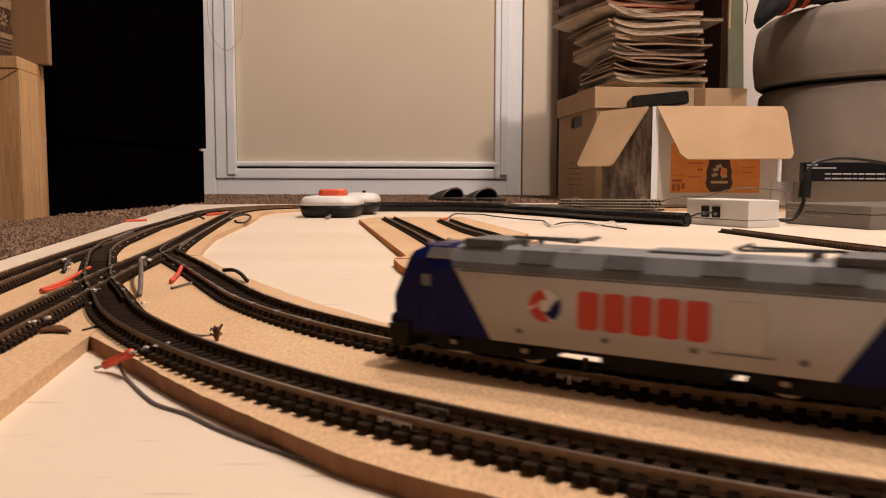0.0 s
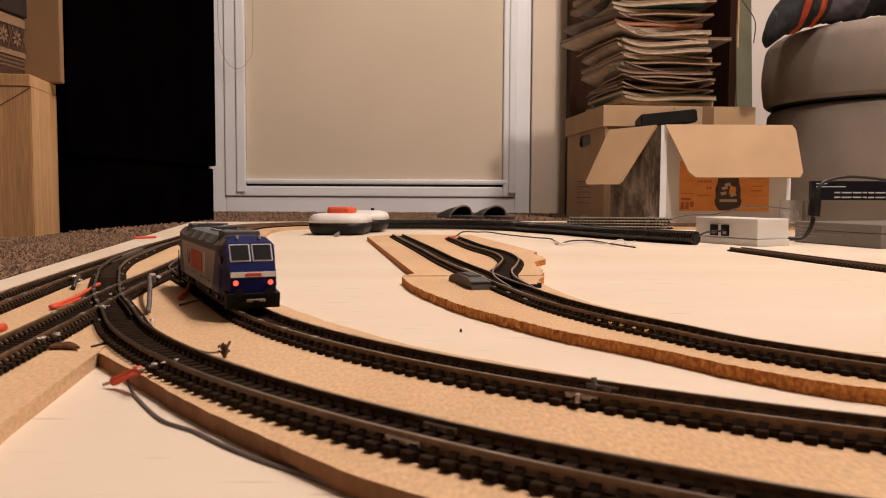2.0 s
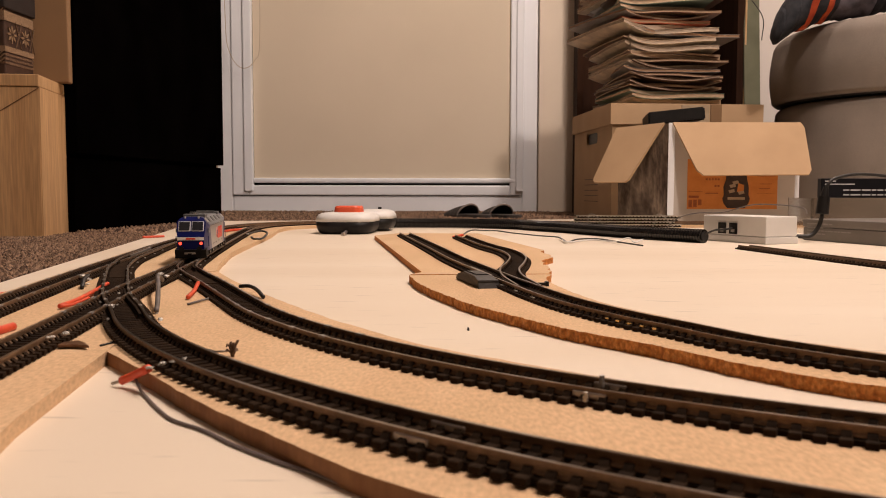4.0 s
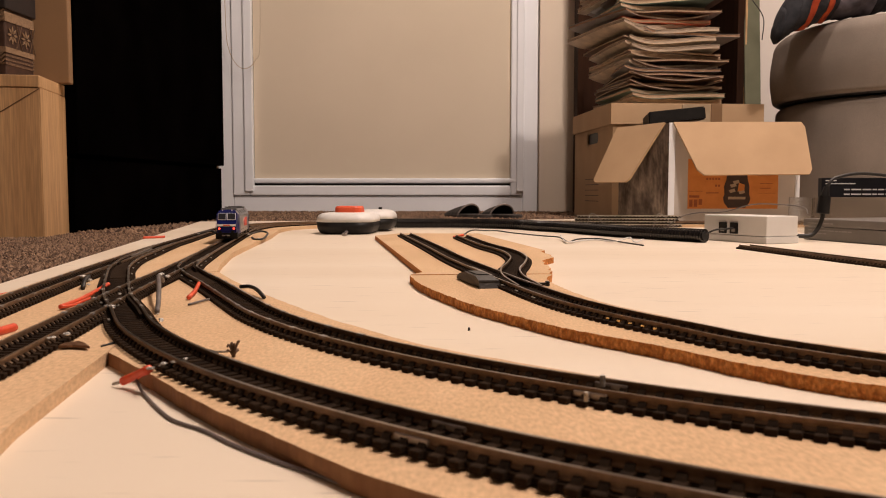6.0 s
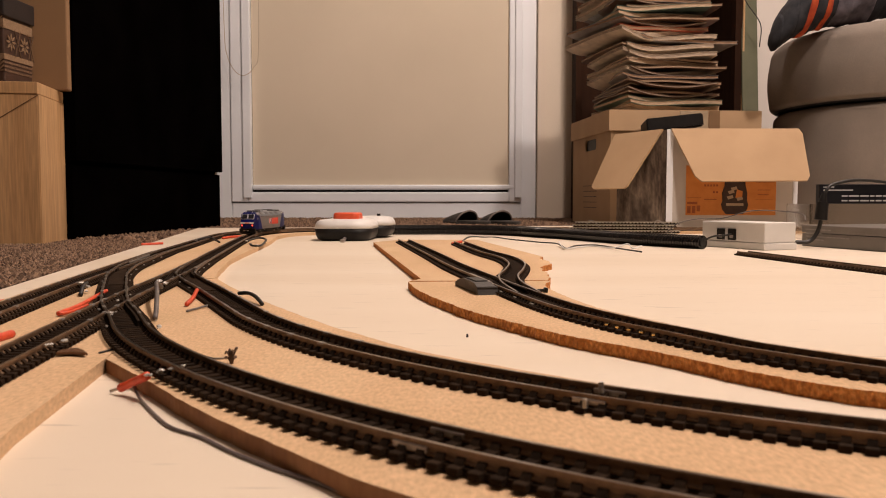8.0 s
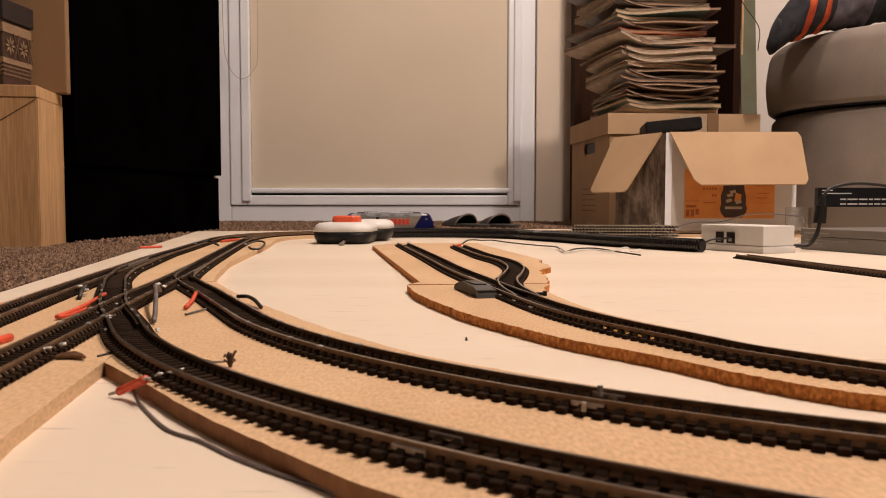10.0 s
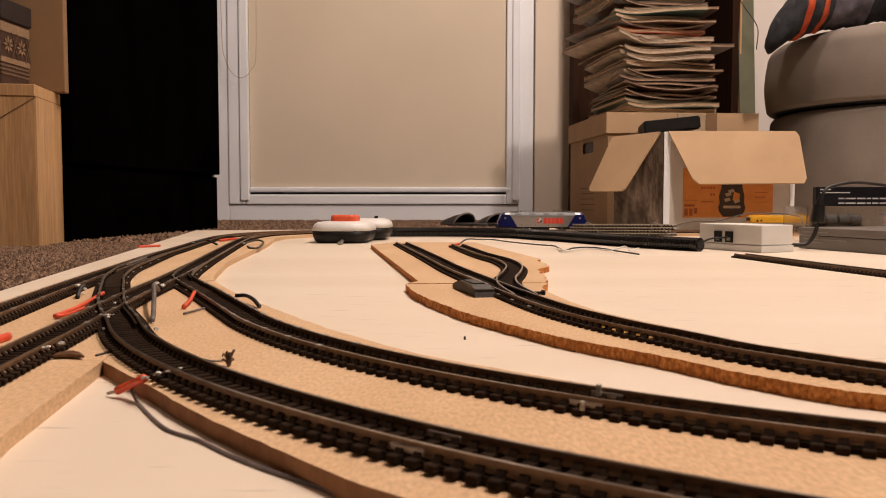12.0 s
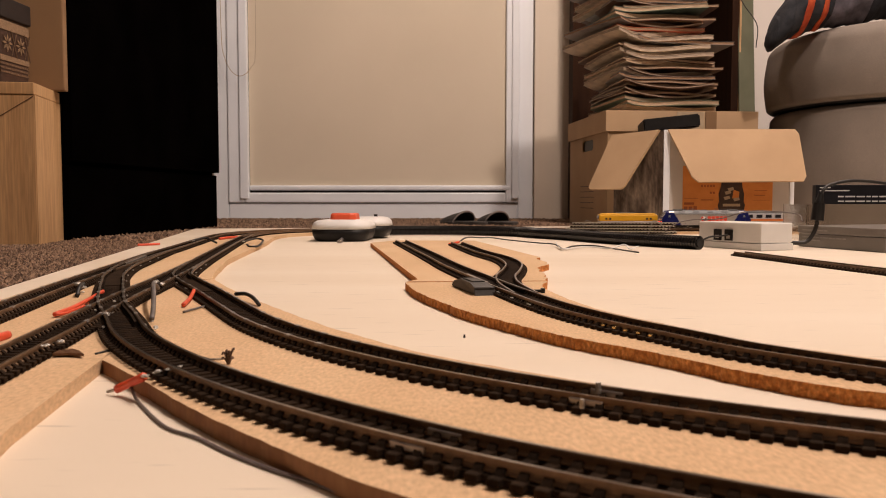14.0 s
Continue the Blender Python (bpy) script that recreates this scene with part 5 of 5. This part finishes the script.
def bogies(l, at, half):
    for s in at:
        bg = part("bogie", box(-0.0085, 0.0085, s - half, s + half, 0.003, 0.0065, 0.0005), UNDER, l, "black bogie")
        for x in (-1, 1):
            for d in (-half * 0.6, half * 0.6):
                part("wheel", cyl(0.0042, (x * 0.0058, s + d, 0.0042), (x * 0.0072, s + d, 0.0042), 16), WHEEL, bg, "worn steel wheel")


def yellow_engine():
    l = thing("railcar", pose(0, 0, RAIL_Z), "bright yellow model railcar with a grey band, on the rails", "model railcar")
    part("body", box(-0.0115, 0.0115, -0.054, 0.054, 0.0125, 0.0245, 0.0015), YELLOW, l)
    part("skirt", box(-0.0113, 0.0113, -0.053, 0.053, 0.0065, 0.0123, 0.0005), SILVER, l, "grey lower band")
    rf = part("roof", box(-0.0095, 0.0095, -0.050, 0.050, 0.0245, 0.0268, 0.001), YELLOW, l)
    part("roof_box", box(-0.005, 0.005, -0.012, 0.02, 0.0268, 0.0280, 0.0003), ROOF_GREY, rf)
    for s in (-1, 1):
        part("windscreen", box(-0.009, 0.009, s * 0.0539 - 0.0005, s * 0.0539 + 0.0005, 0.0165, 0.0225), GLASS_DARK, l, "dark windscreen")
        part("lamp", cyl(0.0012, (0, s * 0.0535, 0.0238), (0, s * 0.0545, 0.0238), 10), LAMP_OFF, l)
        for x in (-1, 1):
            for y in (0.034, 0.041):
                part("print_block", box(x * 0.0116 - 0.0002, x * 0.0116 + 0.0002, s * y - 0.002, s * y + 0.002, 0.0150, 0.0185), PATTERN_BROWN, l)
    bogies(l, (-0.033, 0.033), 0.012)
    return l


def tank_wagon():
    l = thing("tank_wagon", pose(0, 0, RAIL_Z), "dark grey model tank wagon on the rails", "model wagon")
    fr = part("frame", box(-0.009, 0.009, -0.047, 0.047, 0.0065, 0.0085, 0.0003), UNDER, l)
    for y0, y1 in ((-0.044, -0.002), (0.002, 0.044)):
        tk = part("tank", cyl(0.0095, (0, y0, 0.0185), (0, y1, 0.0185), 24), TANK, l, "dark grey tank")
        part("dome", cyl(0.003, (0, (y0 + y1) / 2, 0.027), (0, (y0 + y1) / 2, 0.0295), 12), TANK, tk)
        part("band", cyl(0.0097, (0, (y0 + y1) / 2 - 0.001, 0.0185), (0, (y0 + y1) / 2 + 0.001, 0.0185), 24), UNDER, tk)
    bogies(l, (-0.033, 0.033), 0.010)
    return l


def coach():
    l = thing("coach", pose(0, 0, RAIL_Z), "pale grey model coach with an orange stripe", "model coach")
    part("body", box(-0.0115, 0.0115, -0.046, 0.046, 0.0075, 0.0265, 0.001), COACH_GREY, l)
    part("roof", box(-0.0105, 0.0105, -0.045, 0.045, 0.0265, 0.031, 0.002), ROOF_GREY, l)
    for x in (-1, 1):
        part("stripe", box(x * 0.0116 - 0.0002, x * 0.0116 + 0.0002, -0.0455, 0.0455, 0.0125, 0.0165), COACH_ORANGE, l, "orange stripe")
        for k in range(5):
            part("window", box(x * 0.0116 - 0.0003, x * 0.0116 + 0.0003, -0.041 + k * 0.0172, -0.030 + k * 0.0172, 0.0185, 0.0245), GLASS_DARK, l, "dark window")
    bogies(l, (-0.028, 0.028), 0.012)
    return l


RAILCAR, WAGON, COACH = yellow_engine(), tank_wagon(), coach()

# ---------- fittings on and beside the tracks ----------
def bit(name, ctrl, r, material, label, category="wire", n=8):
    return solo(name, tube(spline(ctrl, 0.002), r, n), material, label, category, smooth=True)


bit("red_wire", [(-0.1885, 0.402, 0.0068), (-0.1898, 0.426, 0.0072), (-0.1960, 0.461, 0.0075), (-0.1985, 0.484, 0.0088)], 0.0012, RED_PLASTIC, "red insulated wire soldered to a rail")
bit("red_wire", [(-0.1885, 0.402, 0.0068), (-0.186, 0.408, 0.0066), (-0.188, 0.434, 0.0068)], 0.0008, RED_PLASTIC, "short red insulated wire end")
bit("red_sleeve", [(-0.1039, 0.2623, 0.0022), (-0.099, 0.2602, 0.0045), (-0.0925, 0.2549, 0.0078)], 0.0014, RED_PLASTIC, "red insulating sleeve at the cork's edge")
bit("bare_wire", [(-0.1075, 0.2636, 0.001), (-0.1039, 0.2623, 0.0022)], 0.0005, JOINER, "bare copper wire end")
bit("red_sleeve", [(-0.1378, 0.440, 0.0066), (-0.1418, 0.464, 0.0070), (-0.1463, 0.487, 0.0090)], 0.0012, RED_PLASTIC, "red insulating sleeve beside a rail")
bit("grey_jumper", [(-0.1690, 0.492, 0.0100), (-0.164, 0.470, 0.0150), (-0.150, 0.430, 0.0145), (-0.140, 0.400, 0.0095), (-0.1365, 0.388, 0.0065)], 0.0012, GREY_WIRE, "grey jumper wire bridging two tracks")
bit("black_jumper", [(-0.1185, 0.474, 0.0085), (-0.112, 0.469, 0.0092), (-0.105, 0.457, 0.0086), (-0.0985, 0.444, 0.0062)], 0.0011, BLACK_WIRE, "black jumper wire beside the track")
bit("black_loop", [(-0.250, 1.042, 0.0095), (-0.246, 1.095, 0.0110), (-0.236, 1.090, 0.0090), (-0.226, 1.030, 0.0070), (-0.224, 1.000, 0.0060), (-0.232, 1.000, 0.0058), (-0.240, 1.020, 0.0070)], 0.0013, BLACK_WIRE, "black wire loop beside the track")
bit("red_wire", [(-0.317, 1.180, 0.0065), (-0.309, 1.195, 0.0075), (-0.300, 1.215, 0.0075)], 0.0018, RED_PLASTIC, "red insulated wire between two tracks")
bit("black_jumper", [(-0.318, 1.060, 0.0098), (-0.310, 1.085, 0.0120), (-0.298, 1.075, 0.0090), (-0.290, 1.065, 0.0070)], 0.0014, BLACK_WIRE, "black jumper wire between two tracks")
bit("red_wire", [(-0.405, 1.105, 0.0020), (-0.383, 1.125, 0.0022)], 0.0016, RED_PLASTIC, "red wire end at the plywood's edge")
bit("red_wire", [(-0.262, 0.470, 0.0020), (-0.258, 0.498, 0.0022)], 0.0016, RED_PLASTIC, "red wire end at the cork's edge")
bit("red_wire", [(-0.1805, 0.325, 0.0066), (-0.1800, 0.342, 0.0066)], 0.0018, RED_PLASTIC, "red insulated wire end on the cork")
bit("red_sleeve", [(0.0075, 1.037, 0.0065), (0.020, 1.050, 0.0085)], 0.0016, RED_PLASTIC, "red sleeve at the branch track's end")
# thin black rod added to stand in for the crack between cork sheets
bit("dark_line", [(-0.1288, 0.306, 0.0054), (-0.1225, 0.325, 0.0056)], 0.0004, BLACK_WIRE, "thin dark line on the cork")
bit("dark_line", [(-0.131, 0.418, 0.0058), (-0.126, 0.437, 0.0062)], 0.0006, GREY_WIRE, "thin dark line on the cork")
bit("black_lead", [(-0.222, 0.512, 0.0105), (-0.2170, 0.495, 0.0100), (-0.2145, 0.486, 0.0060)], 0.0013, BLACK_WIRE, "short black lead soldered to a rail")


def blob(p, r, label="blob of bright solder on a rail"):
    b = None
    rng = random.Random(round(p[1] * 1e5))
    for i in range(4):
        q = Vector((rng.uniform(-0.7, 0.7), rng.uniform(-1.3, 1.3), rng.uniform(-0.15, 0.1))) * r if i else Vector()
        size = r * (rng.uniform(0.25, 0.55) if i else 0.8)
        c = bmesh.new()
        bmesh.ops.create_icosphere(c, subdivisions=2, radius=1.0)
        for v in c.verts:
            k = 1 + 0.6 * noise.noise(v.co * 2.1 + Vector(p) * 300 + q * 900)
            v.co = Vector((v.co.x * size * 0.8 * k, v.co.y * size * 1.3 * k, v.co.z * size * 0.45 * k)) + q + Vector(p)
        b = join(b, c)
    return solo("solder_joint", b, SOLDER, label, "solder joint", smooth=True, group="solder joints")


for p, r in (((-0.2293, 0.5207, 0.0096), 0.0030), ((-0.2185, 0.5040, 0.0094), 0.0026), ((-0.1843, 0.5331, 0.0098), 0.0030), ((-0.1755, 0.5178, 0.0098), 0.0026), ((-0.1554, 0.3829, 0.0096), 0.0023), ((-0.1585, 0.3880, 0.0094), 0.0016), ((-0.1440, 0.2998, 0.0096), 0.0019), ((-0.1425, 0.3078, 0.0096), 0.0020), ((-0.1250, 0.3600, 0.0072), 0.0016), ((-0.1230, 0.3540, 0.0074), 0.0012), ((-0.1990, 0.484, 0.0092), 0.0016), ((-0.1902, 0.4560, 0.0090), 0.0016), ((-0.1340, 0.382, 0.0064), 0.0009), ((-0.0920, 0.2535, 0.0084), 0.0013), ((-0.0890, 0.2570, 0.0090), 0.0016), ((-0.0862, 0.2600, 0.0092), 0.0013), ((-0.0838, 0.2625, 0.0094), 0.0011), ((-0.2500, 1.042, 0.0098), 0.0026), ((-0.119, 0.478, 0.0085), 0.0014), ((0.022, 1.052, 0.009), 0.0018), ((-0.2290, 1.005, 0.0066), 0.0022), ((-0.318, 1.06, 0.0098), 0.0022), ((-0.1705, 0.4300, 0.0098), 0.0013), ((-0.2062, 0.4750, 0.0096), 0.0014)):
    blob(p, r)
TAB = mat("browned_copper_foil", (0.10, 0.045, 0.022), (0.22, 0.115, 0.06), 300, 0.4, 0.4, 700, metal=0.4)
b = slab([(-0.1425, 0.3060), (-0.1385, 0.3095), (-0.1340, 0.3050), (-0.1300, 0.2990), (-0.1370, 0.3010), (-0.1420, 0.3000)], -0.0004, 0.0006, 0.0002)
solo("copper_tab", b, TAB, "crumpled brown copper tab soldered to a rail", "solder tab", m=pose(0, 0, 0.0062))
STUB = mat("browned_copper", (0.085, 0.050, 0.034), (0.20, 0.125, 0.085), 400, 0.6, 0.3, 900, metal=0.2)
stub = thing("wire_stub", pose(-0.0750, 0.2880, 0.005), "frayed bare wire stub poking from the cork", "wire")
rng = random.Random(12)
for k in range(11):
    a, reach, top = rng.uniform(0, math.tau), rng.uniform(0.0004, 0.0024), rng.uniform(0.0022, 0.0056)
    x, y = reach * math.cos(a), reach * math.sin(a)
    part("strand", tube(spline([(x * 0.1, y * 0.1, 0), (x * 0.35, y * 0.35, top * 0.5), (x, y, top), (x * 1.25, y * 1.25, top * rng.uniform(0.7, 1.0))], 0.0006), rng.uniform(0.0003, 0.0006), 6), STUB, stub)
bit("wire_strand", [(-0.0765, 0.288, 0.0070), (-0.081, 0.289, 0.0065), (-0.084, 0.290, 0.0070)], 0.0004, JOINER, "thin bare wire strand")
solo("crumb", cyl(0.0006, (0, 0, 0), (0, 0, 0.0015), 8, 0.0004), BLACK_WIRE, "tiny dark screw standing in the plywood", "screw", m=pose(0.0097, 0.374, 0))


def joiner(line, s, off, lift, material, label):
    p, d = line.side(s, off), line.way(s)
    c = box(-0.0011, 0.0011, -0.005, 0.005, 0.0, 0.0016, 0.0003)
    return solo("rail_joiner", c, material, label, "rail joiner", m=pose(p[0], p[1], SLEEP_Z + lift + 0.0002, 0, 0, math.degrees(math.atan2(d[1], d[0])) - 90), group="rail joiners")


def nearest(line, x, y):
    return float(line.s[np.argmin(np.hypot(line.p[:, 0] - x, line.p[:, 1] - y))])


HALF = GAUGE / 2 + 0.0005
for o in (-HALF, HALF):
    joiner(LINE_C, nearest(LINE_C, -0.0055, 0.184), o, 0.0006, JOINER, "dull nickel rail joiner")
    joiner(LINE_A, nearest(LINE_A, 0.041, 0.226), o, 0.0, JOINER, "dull nickel rail joiner")
BRASS = mat("bright_brass", (0.75, 0.55, 0.25), None, 90, 0.25, metal=1.0)
for k in range(5):
    s = nearest(LINE_E, 0.083, 0.352) + (k - 2) * 0.0075
    for o in (-1, 1):
        p = LINE_E.side(s, o * (HALF + 0.0013))
        solo("brass_clip", box(-0.0007, 0.0007, -0.0010, 0.0010, 0, 0.0010, 0.0002), BRASS, "tiny bright brass rail clip", "rail clip", m=pose(p[0], p[1], SLEEP_Z, 0, 0, 40), group="brass rail clips")
b = cyl(0.0008, (0.0440, 0.2335, 0.0075), (0.0440, 0.2335, 0.0108), 8)
solo("joiner_pin", b, SOLDER, "small bright pin at a rail joint", "pin")
solo("joiner_pin", cyl(0.0007, (0.0370, 0.2190, 0.0070), (0.0370, 0.2190, 0.0095), 8), SOLDER, "small bright pin at a rail joint", "pin")


CHAIR = mat("worn_tin_chair", (0.26, 0.24, 0.21), (0.42, 0.39, 0.35), 300, 0.35, metal=0.5)


def web(parent, line, s0, s1, half, z):
    b = bmesh.new()
    n = max(2, int((s1 - s0) / 0.008))
    for i in range(n):
        q = [line.side(s0 + (s1 - s0) * k / n, o) for k, o in ((i, -half), (i + 1, -half), (i + 1, half), (i, half))]
        b.faces.new([b.verts.new((p[0], p[1], z)) for p in q])
    bmesh.ops.remove_doubles(b, verts=b.verts[:], dist=1e-6)
    r = bmesh.ops.extrude_face_region(b, geom=b.faces[:])
    bmesh.ops.translate(b, verts=[v for v in r["geom"] if isinstance(v, bmesh.types.BMVert)], vec=(0, 0, -(z - CORK_Z)))
    return part("web", b, SLEEPER, parent, "flat black plastic base between the rails")


def turnout(line, y0, y1, lift, label, blades, guards=((-0.0042, 0.35, 0.6), (0.0042, 0.35, 0.6)), open_deck=False):
    t = thing("turnout", pose(0, 0, 0), label, "model turnout", "turnouts")
    i = np.where((line.p[:, 1] > y0) & (line.p[:, 1] < y1) & (line.p[:, 0] < 0.2))[0]
    s0, s1 = line.s[i[0]], line.s[i[-1]]
    web(t, line, s0, s1, 0.0088, SLEEP_Z + lift + (-0.0007 if open_deck else 0.0002))
    for o, f0, f1 in guards:
        g = rail_bm(line, s0 + (s1 - s0) * f0, s0 + (s1 - s0) * f1, o)
        part("guard_rail", g, SLEEPER, t, "short black guard rail")
    for o in blades:
        part("point_blade", rail_bm(line, s0 + (s1 - s0) * 0.62, s1 - 0.004, o), JOINER, t, "bright point blade")
    for k in range(6):
        s = s0 + (s1 - s0) * (k + 0.5) / 6
        if line.at(s)[1] < 0.32:
            continue
        for o in (-0.0066 - 0.0018, 0.0066 + 0.0018):
            p, d = line.side(s, o), line.way(s)
            part("chair", box(-0.0006, 0.0006, -0.0024, 0.0024, 0, 0.0007, 0.0002), CHAIR, t, "small worn metal chair", at=pose(p[0], p[1], SLEEP_Z + lift, 0, 0, math.degrees(math.atan2(d[1], d[0])) - 90))
    return t


turnout(LINE_A, 0.50, 0.72, 0.0001, "black turnout where two tracks merge on the cork", (-0.0052,))
turnout(LINE_C, 0.19, 0.50, 0.0007, "black track crossing with worn metal frogs", (), ((-0.0045, 0.58, 0.86),), True)
turnout(LINE_C, 0.53, 0.80, 0.0007, "black turnout beside the plywood's edge", (0.0052,))
turnout(LINE_E, 0.42, 0.60, 0.0001, "black turnout with bright blades on the inner cork", (0.0052,))


def point_motor():
    c = thing("point_motor", pose(0.0190, 0.525, CORK_Z, 0, 0, 14), "dark grey plastic point motor beside a turnout", "point motor")
    part("case", prism([(-0.030, 0.0), (0.030, 0.0), (0.026, 0.0040), (0.010, 0.0068), (-0.020, 0.0068), (-0.028, 0.0045)], -0.0065, 0.0045, 0.0008), MOTOR, c)
    part("cover", box(-0.0050, 0.0030, -0.016, 0.006, 0.0068, 0.0076, 0.0003), MOTOR, c)
    part("slot", box(0.0046, 0.0053, -0.008, 0.010, 0.003, 0.0045), BLACK_PLASTIC, c)
    part("throw_bar", box(0.0045, 0.038, -0.026, -0.0235, 0.0005, 0.0022, 0.0002), BLACK_PLASTIC, c, "black throw bar")
    part("end_knob", box(0.0365, 0.0385, -0.0265, -0.0230, 0.0, 0.0030, 0.0004), BLACK_PLASTIC, c)


MOTOR = mat("dark_grey_plastic", (0.035, 0.031, 0.028), (0.055, 0.049, 0.043), 90, 0.55, 0.2, 500)
point_motor()

# loose track lying straight on the plywood
LINE_R = Line(spline([(0.3295, 0.925), (0.3430, 0.838), (0.3560, 0.756), (0.3690, 0.690), (0.385, 0.60), (0.40, 0.45)]))


def loose_rail():
    t = thing("loose_track", pose(0, 0, -CORK_Z), "dark brown loose track lying directly on the plywood", "model track")
    for o in (-HALF, HALF):
        part("rail", rail_bm(LINE_R, 0.001, LINE_R.length - 0.001, o), RAIL, t)
    n = int(LINE_R.length / PITCH)
    for i in range(n):
        s = (i + 0.5) * LINE_R.length / n
        p, d = LINE_R.at(s), LINE_R.way(s)
        sl = new("sleeper", SLEEPER_ME)
        sl.parent, sl.matrix_basis = t, pose(p[0], p[1], CORK_Z, 0, 0, math.degrees(math.atan2(d[1], d[0])) - 90)


loose_rail()
for k in range(5):
    spare_track(pose(0.300 + 0.006 * math.sin(k * 2.1), 1.405 + 0.002 * math.cos(k * 3), 0.0002 + k * 0.0048, 0, 0, -6 + 1.2 * math.sin(k * 1.7)), "spare straight track with bright rails in a stacked bundle")
for x, y in ((0.235, 1.398), (0.345, 1.388)):
    bit("tie_wire", [(x - 0.004, y, 0.0020), (x, y - 0.004, 0.014), (x + 0.004, y, 0.0258), (x + 0.012, y - 0.01, 0.024), (x + 0.022, y - 0.014, 0.012), (x + 0.030, y - 0.018, 0.001)], 0.0007, JOINER, "thin bare wire tying spare track")
bit("grey_lead", [(0.352, 1.350, 0.002), (0.372, 1.340, 0.022), (0.40, 1.33, 0.030), (0.43, 1.30, 0.032), (0.455, 1.25, 0.044), (0.475, 1.20, 0.045), (0.485, 1.14, 0.042), (0.470, 1.09, 0.034)], 0.0009, GREY_WIRE, "thin grey lead arching behind the module")
tracks()


def ride(line, s, pivot, z=RAIL_Z, turn=0):
    """The pose of a vehicle whose middle is s along a line."""
    a, b = line.at(s - pivot), line.at(s + pivot)
    d, m = b - a, (a + b) / 2
    return pose(m[0], m[1], z, 0, 0, math.degrees(math.atan2(d[1], d[0])) - 90 + turn)


LOCO_RUN = [(0.0, 0.3715), (0.5, 0.4445), (1.0, 0.517), (1.5, 0.5915), (2.0, 0.6635), (2.5, 0.744), (3.0, 0.829), (5.5, 1.160), (6.5, 1.314), (7.5, 1.472), (8.0, 1.570), (10.5, 1.930), (11.5, 2.066), (12.0, 2.136), (13.0, 2.277), (14.0, 2.430)]
X_END = nearest(LINE_D, 0.4, 1.549)
CAR_RUN = [(0.0, X_END + 1.93), (10.0, X_END + 0.50), (11.5, X_END + 0.288), (12.0, X_END + 0.222), (13.0, X_END + 0.074), (14.0, X_END - 0.056)]


def motions():
    """The trains run along their lines."""
    def along(run, t):
        return float(np.interp(t, [a for a, _ in run], [v for _, v in run]))
    times = [i * 0.25 for i in range(57)]
    walk(LOCO, [(t, ride(LINE_A, along(LOCO_RUN, t), 0.0433)) for t in times])
    walk(RAILCAR, [(t, ride(LINE_D, along(CAR_RUN, t), 0.033, turn=180)) for t in times])
    walk(WAGON, [(t, ride(LINE_D, along(CAR_RUN, t) + 0.110, 0.033, turn=180)) for t in times])
    walk(COACH, [(t, ride(LINE_D, along(CAR_RUN, t) + 0.240, 0.028, turn=180)) for t in times])


motions()
